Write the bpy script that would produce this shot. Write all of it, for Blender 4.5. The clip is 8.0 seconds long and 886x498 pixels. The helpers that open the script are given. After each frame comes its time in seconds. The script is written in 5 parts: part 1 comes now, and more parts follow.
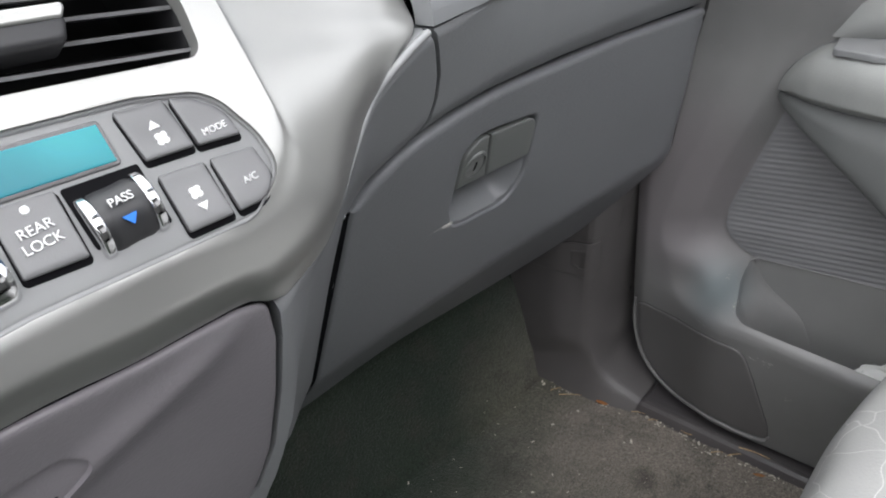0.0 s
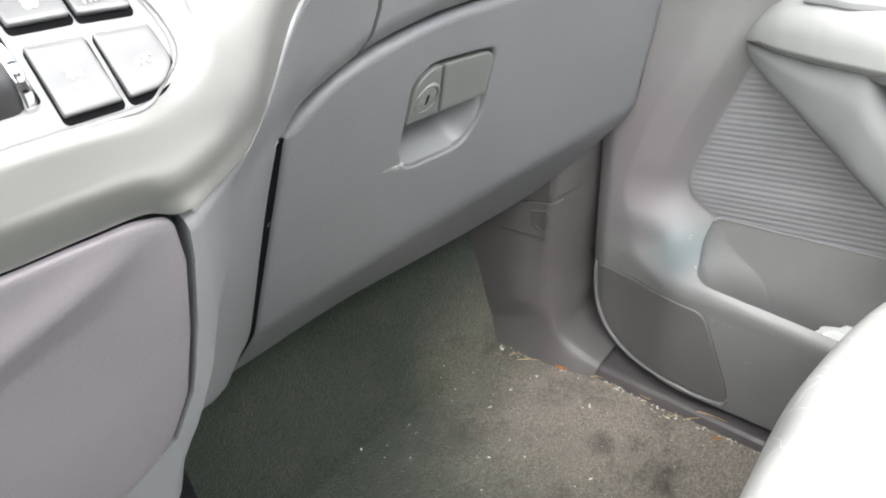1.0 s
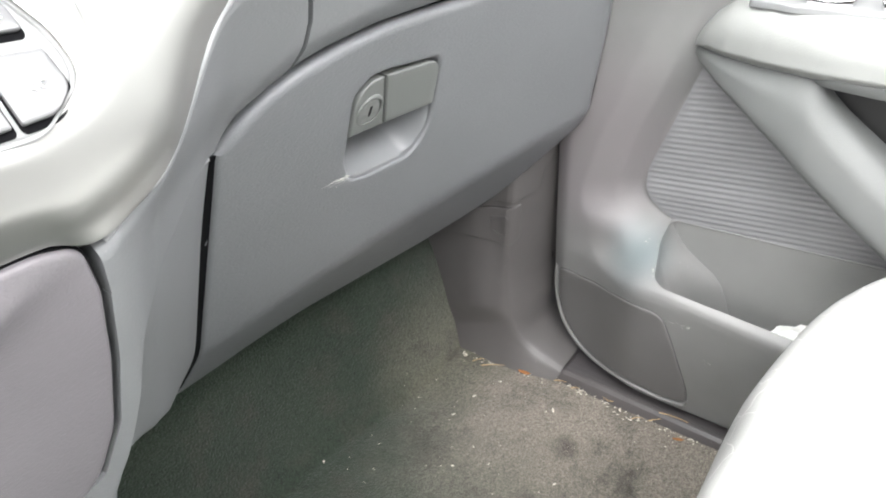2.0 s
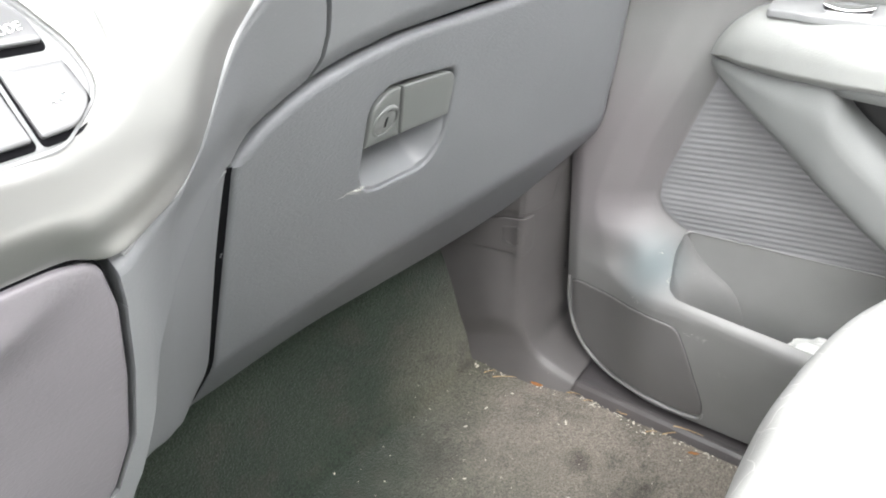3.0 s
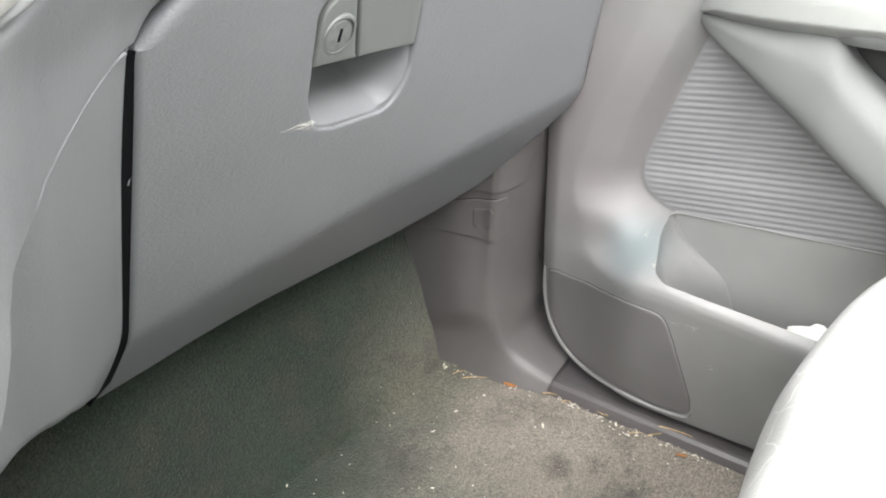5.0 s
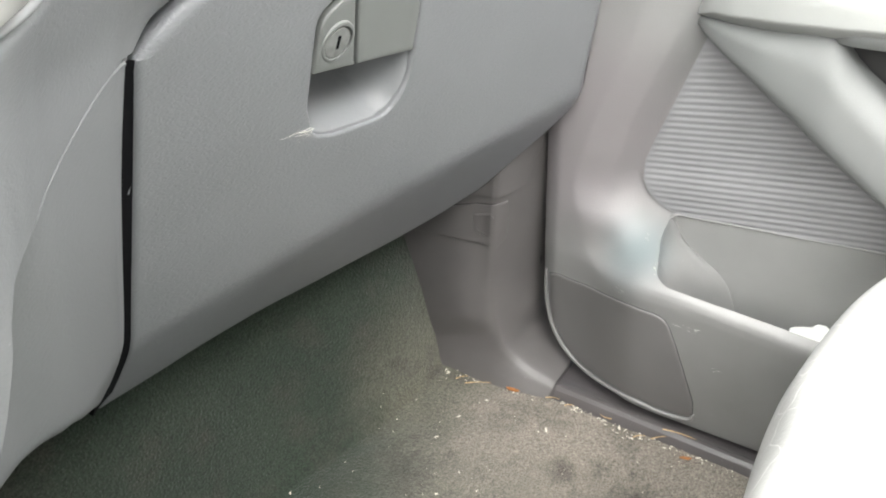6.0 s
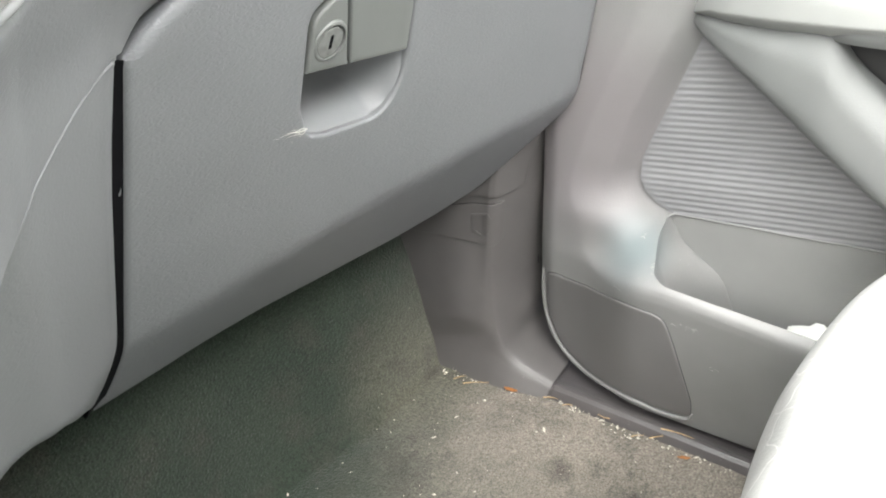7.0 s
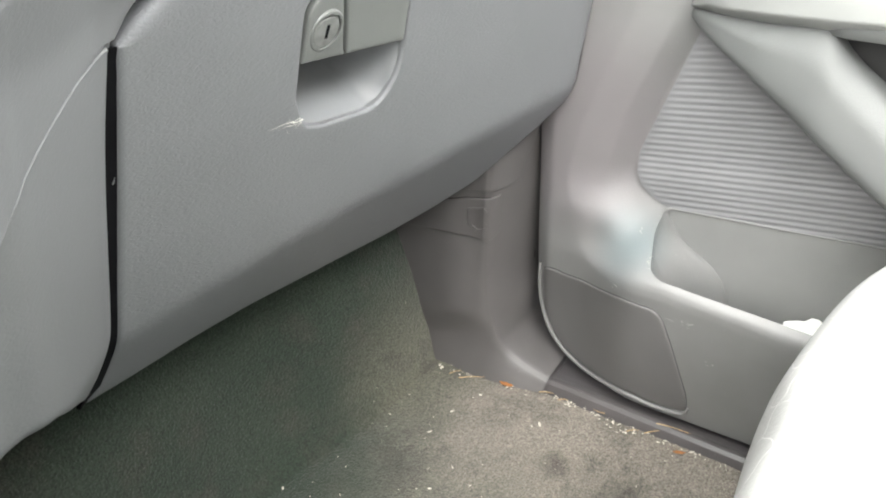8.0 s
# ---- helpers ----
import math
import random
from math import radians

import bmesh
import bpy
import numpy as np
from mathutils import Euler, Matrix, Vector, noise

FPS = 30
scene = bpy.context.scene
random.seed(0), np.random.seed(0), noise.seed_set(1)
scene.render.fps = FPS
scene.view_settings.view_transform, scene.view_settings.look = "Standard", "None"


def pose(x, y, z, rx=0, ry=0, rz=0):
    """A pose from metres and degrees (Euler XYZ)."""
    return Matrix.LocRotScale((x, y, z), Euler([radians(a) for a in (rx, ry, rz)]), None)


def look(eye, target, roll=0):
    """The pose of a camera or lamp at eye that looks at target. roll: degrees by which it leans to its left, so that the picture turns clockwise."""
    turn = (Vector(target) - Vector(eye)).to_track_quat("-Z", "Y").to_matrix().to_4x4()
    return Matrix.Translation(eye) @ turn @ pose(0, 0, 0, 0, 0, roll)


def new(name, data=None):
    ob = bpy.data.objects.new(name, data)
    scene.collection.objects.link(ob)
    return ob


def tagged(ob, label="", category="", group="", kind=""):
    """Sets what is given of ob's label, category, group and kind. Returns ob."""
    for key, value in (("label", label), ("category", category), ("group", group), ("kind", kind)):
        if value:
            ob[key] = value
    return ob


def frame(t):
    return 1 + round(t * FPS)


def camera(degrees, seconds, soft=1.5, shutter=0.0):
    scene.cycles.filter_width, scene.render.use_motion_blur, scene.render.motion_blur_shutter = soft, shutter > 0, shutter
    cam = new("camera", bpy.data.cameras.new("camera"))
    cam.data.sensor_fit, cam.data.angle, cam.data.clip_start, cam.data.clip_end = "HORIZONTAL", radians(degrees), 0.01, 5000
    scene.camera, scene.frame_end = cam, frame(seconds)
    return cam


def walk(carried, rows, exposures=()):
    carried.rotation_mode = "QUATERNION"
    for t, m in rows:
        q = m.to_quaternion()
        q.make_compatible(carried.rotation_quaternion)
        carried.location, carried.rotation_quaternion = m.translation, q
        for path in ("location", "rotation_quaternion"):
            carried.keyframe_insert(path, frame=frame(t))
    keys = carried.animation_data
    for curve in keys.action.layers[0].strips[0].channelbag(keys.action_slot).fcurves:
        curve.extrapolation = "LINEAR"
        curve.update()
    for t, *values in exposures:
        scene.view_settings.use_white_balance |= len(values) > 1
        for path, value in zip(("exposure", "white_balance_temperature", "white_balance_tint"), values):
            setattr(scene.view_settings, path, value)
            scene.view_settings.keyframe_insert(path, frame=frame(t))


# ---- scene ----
cam = camera(65.1, 8.0, soft=2.0)
PATH = [
    (0, (0.054, 0.073, 0.753), (1.251, 1.245, -0.34), -7.7),
    (0.2, (0.055, 0.069, 0.743), (1.221, 1.235, -0.388), -8.4),
    (0.5, (0.054, 0.08, 0.724), (1.235, 1.222, -0.416), -6.9),
    (0.7, (0.061, 0.077, 0.72), (1.254, 1.196, -0.431), -6.0),
    (1, (0.07, 0.078, 0.713), (1.299, 1.152, -0.442), -5.3),
    (1.2, (0.083, 0.067, 0.716), (1.33, 1.113, -0.446), -5.0),
    (1.5, (0.083, 0.074, 0.714), (1.35, 1.1, -0.444), -4.8),
    (1.7, (0.087, 0.073, 0.713), (1.362, 1.086, -0.449), -4.6),
    (2.8, (0.09, 0.071, 0.719), (1.373, 1.088, -0.43), -5.6),
    (3, (0.09, 0.079, 0.713), (1.368, 1.116, -0.424), -5.2),
    (3.1, (0.095, 0.09, 0.702), (1.398, 1.138, -0.395), -5.4),
    (3.2, (0.114, 0.095, 0.691), (1.465, 1.12, -0.369), -3.8),
    (3.3, (0.13, 0.103, 0.679), (1.536, 1.082, -0.353), -3.6),
    (3.5, (0.139, 0.098, 0.654), (1.555, 1.047, -0.392), -2.8),
    (3.7, (0.136, 0.1, 0.636), (1.525, 1.013, -0.475), -1.6),
    (4, (0.122, 0.104, 0.626), (1.521, 1.011, -0.479), -0.6),
    (4.2, (0.111, 0.112, 0.629), (1.503, 1.024, -0.479), -0.7),
    (4.5, (0.114, 0.109, 0.631), (1.497, 1.069, -0.45), -2.4),
    (4.7, (0.116, 0.107, 0.633), (1.489, 1.076, -0.451), -2.9),
    (6, (0.116, 0.106, 0.633), (1.492, 1.086, -0.439), -4.0),
    (6.5, (0.116, 0.106, 0.632), (1.494, 1.084, -0.438), -3.9),
    (7, (0.119, 0.105, 0.632), (1.495, 1.082, -0.44), -4.2),
    (7.5, (0.119, 0.105, 0.63), (1.497, 1.077, -0.444), -4.0),
    (8, (0.119, 0.105, 0.629), (1.496, 1.071, -0.453), -3.8),
]
EXPOSURES = [(0.0, -1.38, 6380, 12), (0.3, -0.93, 6400, 11.5), (0.6, -0.33, 6460, 10.5), (1.0, -0.02, 6560, 10), (1.5, 0.18, 6560, 10), (3.0, 0.17, 6540, 10), (3.5, 0.03, 6520, 10),
             (4.0, 0.35, 6600, 10), (4.5, 0.37, 6620, 10), (6.0, 0.40, 6720, 8.5), (8.0, 0.42, 6710, 8)]
walk(cam, [(t, look(eye, target, roll)) for t, eye, target, roll in PATH], EXPOSURES)

# ---- daylight ----
world = bpy.data.worlds.new("overcast_sky")
scene.world = world
world.use_nodes = True
wn = world.node_tree.nodes
sky = wn.new("ShaderNodeTexSky")
sky.sky_type, sky.sun_disc = "NISHITA", False
sky.sun_elevation, sky.sun_rotation = radians(48), radians(200)
world.node_tree.links.new(sky.outputs[0], wn["Background"].inputs[0])
wn["Background"].inputs[1].default_value = 0.12


def sky_window(name, eye, target, wide, high, power, tint=(1, 1, 1)):
    """Daylight that comes in through one of the car's openings."""
    lamp = bpy.data.lights.new(name, "AREA")
    lamp.shape, lamp.size, lamp.size_y, lamp.energy, lamp.color = "RECTANGLE", wide, high, power, tint
    ob = new(name, lamp)
    ob.matrix_world = look(eye, target)
    return ob


sky_window("windshield_daylight", (0.1, 0.40, 1.10), (0.15, 0.12, 0.2), 1.4, 0.95, 40.0, (0.985, 1.0, 0.985))
sky_window("driver_door_daylight", (-0.92, 0.05, 1.0), (0.6, 0.25, 0.2), 1.0, 0.48, 16.0, (1.0, 0.985, 0.965))
sky_window("passenger_window_daylight", (0.90, -0.3, 1.0), (0.2, 0.0, 0.3), 0.95, 0.40, 7.0)
sky_window("sliding_door_daylight", (-0.92, -1.4, 1.0), (0.4, 0.1, 0.4), 1.0, 0.4, 4.0)
sky_window("rear_side_daylight", (0.89, -1.4, 1.0), (0.2, 0.1, 0.4), 1.0, 0.4, 3.0)
sky_window("sunroof_daylight", (0.15, -0.5, 1.30), (0.15, -0.5, 0.0), 1.3, 0.60, 32.0)
sun = bpy.data.lights.new("sun", "SUN")
sun.energy, sun.angle, sun.color = 0.8, radians(15), (1.0, 0.97, 0.92)
new("sun", sun).matrix_world = look((-0.6, -1.0, 2.2), (0, 0, 0))


# ---- materials ----
def material(name, colour, rough=0.5, metal=0.0, grain=0.0, grain_size=0.0015, mottle=0.12, mottle_size=0.06, kind="grain", spots=0.0, tint=None, coat=0.0, shine=0.5):
    """A plain solid with small relief, patchy colour and worn gloss. Sizes in metres."""
    mat = bpy.data.materials.new(name)
    mat.use_nodes = True
    nt, nodes, links = mat.node_tree, mat.node_tree.nodes, mat.node_tree.links
    bsdf = nodes["Principled BSDF"]
    bsdf.inputs["Metallic"].default_value = metal
    bsdf.inputs["Coat Weight"].default_value = coat
    bsdf.inputs["Specular IOR Level"].default_value = shine
    where = nodes.new("ShaderNodeTexCoord")
    big = nodes.new("ShaderNodeTexNoise")
    big.inputs["Scale"].default_value, big.inputs["Detail"].default_value = 1 / mottle_size, 5.0
    links.new(where.outputs["Object"], big.inputs["Vector"])
    mix = nodes.new("ShaderNodeMix")
    mix.data_type = "RGBA"
    dark = [c * (1 - mottle) for c in (tint or colour)]
    lite = [min(1.0, c * (1 + mottle)) for c in colour]
    mix.inputs["A"].default_value, mix.inputs["B"].default_value = (*dark, 1), (*lite, 1)
    ramp = nodes.new("ShaderNodeMapRange")
    ramp.inputs["From Min"].default_value, ramp.inputs["From Max"].default_value = 0.3, 0.7
    links.new(big.outputs["Fac"], ramp.inputs["Value"])
    links.new(ramp.outputs["Result"], mix.inputs["Factor"])
    colour_out = mix.outputs["Result"]
    if spots:
        dust = nodes.new("ShaderNodeTexNoise")
        dust.inputs["Scale"].default_value, dust.inputs["Detail"].default_value = 420.0, 2.0
        links.new(where.outputs["Object"], dust.inputs["Vector"])
        cut = nodes.new("ShaderNodeMapRange")
        cut.inputs["From Min"].default_value, cut.inputs["From Max"].default_value = 0.72, 0.80
        cut.inputs["To Max"].default_value = spots
        links.new(dust.outputs["Fac"], cut.inputs["Value"])
        over = nodes.new("ShaderNodeMix")
        over.data_type = "RGBA"
        over.inputs["B"].default_value = (0.5, 0.5, 0.48, 1)
        links.new(cut.outputs["Result"], over.inputs["Factor"])
        links.new(colour_out, over.inputs["A"])
        colour_out = over.outputs["Result"]
    links.new(colour_out, bsdf.inputs["Base Color"])
    worn = nodes.new("ShaderNodeMapRange")
    worn.inputs["To Min"].default_value, worn.inputs["To Max"].default_value = max(0.03, rough - 0.08), min(1.0, rough + 0.08)
    links.new(big.outputs["Fac"], worn.inputs["Value"])
    links.new(worn.outputs["Result"], bsdf.inputs["Roughness"])
    if grain:
        if kind == "leather":
            fine = nodes.new("ShaderNodeTexVoronoi")
            fine.inputs["Scale"].default_value = 1 / grain_size
            height = fine.outputs["Distance"]
        elif kind == "hide":
            # moulded hide: short wrinkles that run mostly level
            flat = nodes.new("ShaderNodeMapping")
            flat.inputs["Scale"].default_value = (0.6, 1.0, 1.0)
            links.new(where.outputs["Object"], flat.inputs["Vector"])
            fine = nodes.new("ShaderNodeTexNoise")
            fine.inputs["Scale"].default_value, fine.inputs["Detail"].default_value, fine.inputs["Distortion"].default_value = 1 / grain_size, 1.5, 0.9
            links.new(flat.outputs["Vector"], fine.inputs["Vector"])
            height = fine.outputs["Fac"]
        else:
            fine = nodes.new("ShaderNodeTexNoise")
            fine.inputs["Scale"].default_value, fine.inputs["Detail"].default_value = 1 / grain_size, 3.0
            height = fine.outputs["Fac"]
        if kind != "hide":
            links.new(where.outputs["Object"], fine.inputs["Vector"])
        bump = nodes.new("ShaderNodeBump")
        bump.inputs["Strength"].default_value, bump.inputs["Distance"].default_value = grain, grain_size * 0.5
        links.new(height, bump.inputs["Height"])
        links.new(bump.outputs["Normal"], bsdf.inputs["Normal"])
    return mat


DASH = material("grey_dash_plastic", (0.20, 0.205, 0.212), 0.47, grain=0.22, grain_size=0.0016, kind="hide", mottle=0.06, spots=0.12)
EDGE_GLINT = material("smooth_dash_highlight", (0.30, 0.305, 0.31), 0.27, mottle=0.05)
LID = material("grey_lid_plastic", (0.19, 0.195, 0.205), 0.41, grain=0.5, grain_size=0.0016, kind="hide", mottle=0.05, spots=0.1)
# the lid's plastic again, lightened to paint the light in the finger recess
RECESS_LIT = material("smooth_recess_lightened", (0.23, 0.235, 0.245), 0.3, grain=0.1, grain_size=0.0017, mottle=0.05)
LATCH = material("latch_plastic", (0.158, 0.165, 0.160), 0.42, grain=0.2, grain_size=0.0012, mottle=0.05)
DOOR = material("grey_door_plastic", (0.222, 0.219, 0.218), 0.46, grain=0.25, grain_size=0.0018, mottle=0.06, spots=0.3)
KICK = material("dark_kick_plastic", (0.118, 0.111, 0.110), 0.43, grain=0.25, grain_size=0.0018, mottle=0.08, spots=0.2)
SILL = material("dark_sill_plastic", (0.092, 0.084, 0.086), 0.42, grain=0.2, grain_size=0.0018, mottle=0.12, spots=0.3)
COVER = material("grey_speaker_cover_plastic", (0.150, 0.145, 0.145), 0.4, grain=0.22, grain_size=0.0014, mottle=0.06, spots=0.2)
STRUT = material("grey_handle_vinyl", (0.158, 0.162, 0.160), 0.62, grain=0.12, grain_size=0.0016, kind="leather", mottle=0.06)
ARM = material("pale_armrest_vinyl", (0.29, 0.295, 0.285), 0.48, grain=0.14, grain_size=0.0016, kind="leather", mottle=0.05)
POCKET = material("grey_pocket_plastic", (0.270, 0.268, 0.264), 0.45, grain=0.2, grain_size=0.0018, mottle=0.06, spots=0.2)
RIB = material("ribbed_panel_plastic", (0.245, 0.243, 0.252), 0.5, mottle=0.05)
SILVER = material("silver_paint", (0.44, 0.44, 0.425), 0.36, metal=0.75, mottle=0.04, coat=0.1)
DRAWER = material("mauve_grey_plastic", (0.195, 0.182, 0.196), 0.33, grain=0.26, grain_size=0.0016, kind="hide", mottle=0.06, spots=0.1)
BLACK = material("black_plastic", (0.006, 0.006, 0.007), 0.85, mottle=0.2, shine=0.08)
VENT = material("dark_vent_plastic", (0.03, 0.03, 0.032), 0.4, mottle=0.15)
SLAT = material("grey_slat_plastic", (0.16, 0.16, 0.165), 0.3, mottle=0.1)
# black rubber, also used where shade of a gap or hole is painted
SEAL_AND_SHADE = material("black_rubber_and_shade", (0.035, 0.035, 0.035), 0.6, mottle=0.15)
SCUFF = material("scuffed_plastic", (0.6, 0.59, 0.55), 0.8, mottle=0.3, mottle_size=0.004)
KEY = material("dark_button_plastic", (0.105, 0.105, 0.108), 0.25, grain=0.1, grain_size=0.0008, mottle=0.08, shine=0.8)
PANEL = material("charcoal_panel_plastic", (0.23, 0.232, 0.235), 0.4, mottle=0.08)
CHROME = material("chrome", (0.75, 0.75, 0.76), 0.12, metal=1.0, mottle=0.05)
STEEL = material("worn_lock_metal", (0.20, 0.205, 0.20), 0.4, metal=0.15, mottle=0.2, mottle_size=0.004)
WHITE = material("white_print", (0.8, 0.8, 0.8), 0.5, mottle=0.05)
BLUE = material("blue_print", (0.01, 0.16, 0.62), 0.45, mottle=0.05)
PAPER = material("white_paper", (0.82, 0.82, 0.8), 0.8, mottle=0.04)
NEEDLE = material("dry_needle", (0.52, 0.36, 0.19), 0.7, mottle=0.3, mottle_size=0.004)
LEAF = material("orange_leaf", (0.36, 0.15, 0.05), 0.65, mottle=0.3, mottle_size=0.004)
CRUMB = material("pale_crumb", (0.68, 0.63, 0.54), 0.8, mottle=0.3, mottle_size=0.003)
HEADLINER = material("pale_headliner", (0.32, 0.32, 0.31), 0.9, mottle=0.05)


def leather():
    mat = material("light_grey_seat_leather", (0.37, 0.37, 0.36), 0.42, grain=0.25, grain_size=0.0025, kind="leather", mottle=0.06)
    nodes, links = mat.node_tree.nodes, mat.node_tree.links
    bsdf = nodes["Principled BSDF"]
    where = nodes.new("ShaderNodeTexCoord")
    bend = nodes.new("ShaderNodeTexNoise")
    bend.inputs["Scale"].default_value = 14.0
    links.new(where.outputs["Object"], bend.inputs["Vector"])
    add = nodes.new("ShaderNodeVectorMath")
    add.operation = "MULTIPLY_ADD"
    add.inputs[1].default_value = (0.05, 0.05, 0.05)
    links.new(bend.outputs["Color"], add.inputs[0])
    links.new(where.outputs["Object"], add.inputs[2])
    cells = nodes.new("ShaderNodeTexVoronoi")
    cells.feature = "DISTANCE_TO_EDGE"
    cells.inputs["Scale"].default_value = 26.0
    links.new(add.outputs["Vector"], cells.inputs["Vector"])
    line = nodes.new("ShaderNodeMapRange")
    line.inputs["From Min"].default_value, line.inputs["From Max"].default_value = 0.0, 0.016
    line.inputs["To Min"].default_value, line.inputs["To Max"].default_value = 1.0, 0.0
    links.new(cells.outputs["Distance"], line.inputs["Value"])
    over = nodes.new("ShaderNodeMix")
    over.data_type = "RGBA"
    over.inputs["B"].default_value = (0.57, 0.565, 0.55, 1)
    base = bsdf.inputs["Base Color"].links[0].from_socket
    links.new(line.outputs["Result"], over.inputs["Factor"])
    links.new(base, over.inputs["A"])
    links.new(over.outputs["Result"], bsdf.inputs["Base Color"])
    return mat


def carpet():
    mat = bpy.data.materials.new("grey_green_carpet")
    mat.use_nodes = True
    nodes, links = mat.node_tree.nodes, mat.node_tree.links
    bsdf = nodes["Principled BSDF"]
    bsdf.inputs["Roughness"].default_value = 0.95
    bsdf.inputs["Sheen Weight"].default_value = 0.15
    where = nodes.new("ShaderNodeTexCoord")

    def noisy(scale, detail, lo, hi):
        n = nodes.new("ShaderNodeTexNoise")
        n.inputs["Scale"].default_value, n.inputs["Detail"].default_value, n.inputs["Roughness"].default_value = scale, detail + 4, 0.72
        links.new(where.outputs["Object"], n.inputs["Vector"])
        m = nodes.new("ShaderNodeMapRange")
        m.inputs["From Min"].default_value, m.inputs["From Max"].default_value = lo, hi
        links.new(n.outputs["Fac"], m.inputs["Value"])
        return m.outputs["Result"]

    def over(fac, a, b):
        m = nodes.new("ShaderNodeMix")
        m.data_type = "RGBA"
        links.new(fac, m.inputs["Factor"])
        if isinstance(a, tuple):
            m.inputs["A"].default_value = a
        else:
            links.new(a, m.inputs["A"])
        m.inputs["B"].default_value = b
        return m.outputs["Result"]

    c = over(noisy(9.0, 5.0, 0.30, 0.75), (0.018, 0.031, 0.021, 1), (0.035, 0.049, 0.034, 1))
    # brown dirt with painted-in light, and one round spill, with ragged edges
    warp = nodes.new("ShaderNodeTexNoise")
    warp.inputs["Scale"].default_value, warp.inputs["Detail"].default_value = 24.0, 8.0
    links.new(where.outputs["Object"], warp.inputs["Vector"])

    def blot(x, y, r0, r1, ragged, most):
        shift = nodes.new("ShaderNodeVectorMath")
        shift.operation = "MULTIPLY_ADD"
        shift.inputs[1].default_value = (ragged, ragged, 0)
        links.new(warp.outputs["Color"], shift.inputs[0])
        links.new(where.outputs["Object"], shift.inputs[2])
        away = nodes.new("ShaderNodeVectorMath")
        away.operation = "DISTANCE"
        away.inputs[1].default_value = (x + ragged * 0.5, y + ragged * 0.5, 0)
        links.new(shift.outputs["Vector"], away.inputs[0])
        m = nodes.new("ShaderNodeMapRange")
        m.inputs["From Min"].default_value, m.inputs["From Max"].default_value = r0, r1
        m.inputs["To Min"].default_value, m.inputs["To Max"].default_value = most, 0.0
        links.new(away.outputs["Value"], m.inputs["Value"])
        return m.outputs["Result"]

    def lit_dirt(axis, full, none):
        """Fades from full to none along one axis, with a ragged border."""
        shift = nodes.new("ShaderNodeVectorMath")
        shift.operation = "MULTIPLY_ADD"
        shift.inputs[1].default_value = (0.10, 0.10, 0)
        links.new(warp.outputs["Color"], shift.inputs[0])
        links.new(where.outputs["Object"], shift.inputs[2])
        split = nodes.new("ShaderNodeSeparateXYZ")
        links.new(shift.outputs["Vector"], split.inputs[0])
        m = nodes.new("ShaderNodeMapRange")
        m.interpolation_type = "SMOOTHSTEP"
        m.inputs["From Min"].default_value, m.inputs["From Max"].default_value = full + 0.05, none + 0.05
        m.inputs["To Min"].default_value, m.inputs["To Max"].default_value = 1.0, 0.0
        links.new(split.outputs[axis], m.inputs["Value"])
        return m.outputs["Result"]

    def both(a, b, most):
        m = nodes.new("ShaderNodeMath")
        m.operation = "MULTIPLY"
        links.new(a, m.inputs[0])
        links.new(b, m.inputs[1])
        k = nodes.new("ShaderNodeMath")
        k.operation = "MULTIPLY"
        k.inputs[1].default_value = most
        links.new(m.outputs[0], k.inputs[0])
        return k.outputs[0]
    # brown dirt, with light painted in, on the flat floor and beside the kick panel
    c = over(both(lit_dirt("Y", 0.40, 0.57), lit_dirt("X", 0.66, 0.34), 0.9), c, (0.232, 0.203, 0.172, 1))
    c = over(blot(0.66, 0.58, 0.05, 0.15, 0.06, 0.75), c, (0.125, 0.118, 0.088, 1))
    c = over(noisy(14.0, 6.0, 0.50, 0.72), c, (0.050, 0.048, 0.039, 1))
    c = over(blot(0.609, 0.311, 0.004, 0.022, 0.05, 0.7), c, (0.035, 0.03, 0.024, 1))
    # light and dark tufts of the pile
    for scale, low, high in ((540.0, 0.58, 1.48), (210.0, 0.86, 1.14)):
        tuft = nodes.new("ShaderNodeTexNoise")
        tuft.inputs["Scale"].default_value, tuft.inputs["Detail"].default_value = scale, 2.0
        links.new(where.outputs["Object"], tuft.inputs["Vector"])
        gain = nodes.new("ShaderNodeMapRange")
        gain.inputs["From Min"].default_value, gain.inputs["From Max"].default_value = 0.32, 0.68
        gain.inputs["To Min"].default_value, gain.inputs["To Max"].default_value = low, high
        links.new(tuft.outputs["Fac"], gain.inputs["Value"])
        times = nodes.new("ShaderNodeVectorMath")
        times.operation = "SCALE"
        links.new(c, times.inputs[0])
        links.new(gain.outputs["Result"], times.inputs["Scale"])
        c = times.outputs["Vector"]
    links.new(c, bsdf.inputs["Base Color"])
    fuzz = nodes.new("ShaderNodeTexNoise")
    fuzz.inputs["Scale"].default_value, fuzz.inputs["Detail"].default_value = 380.0, 5.0
    links.new(where.outputs["Object"], fuzz.inputs["Vector"])
    bump = nodes.new("ShaderNodeBump")
    bump.inputs["Strength"].default_value, bump.inputs["Distance"].default_value = 0.9, 0.004
    links.new(fuzz.outputs["Fac"], bump.inputs["Height"])
    links.new(bump.outputs["Normal"], bsdf.inputs["Normal"])
    return mat


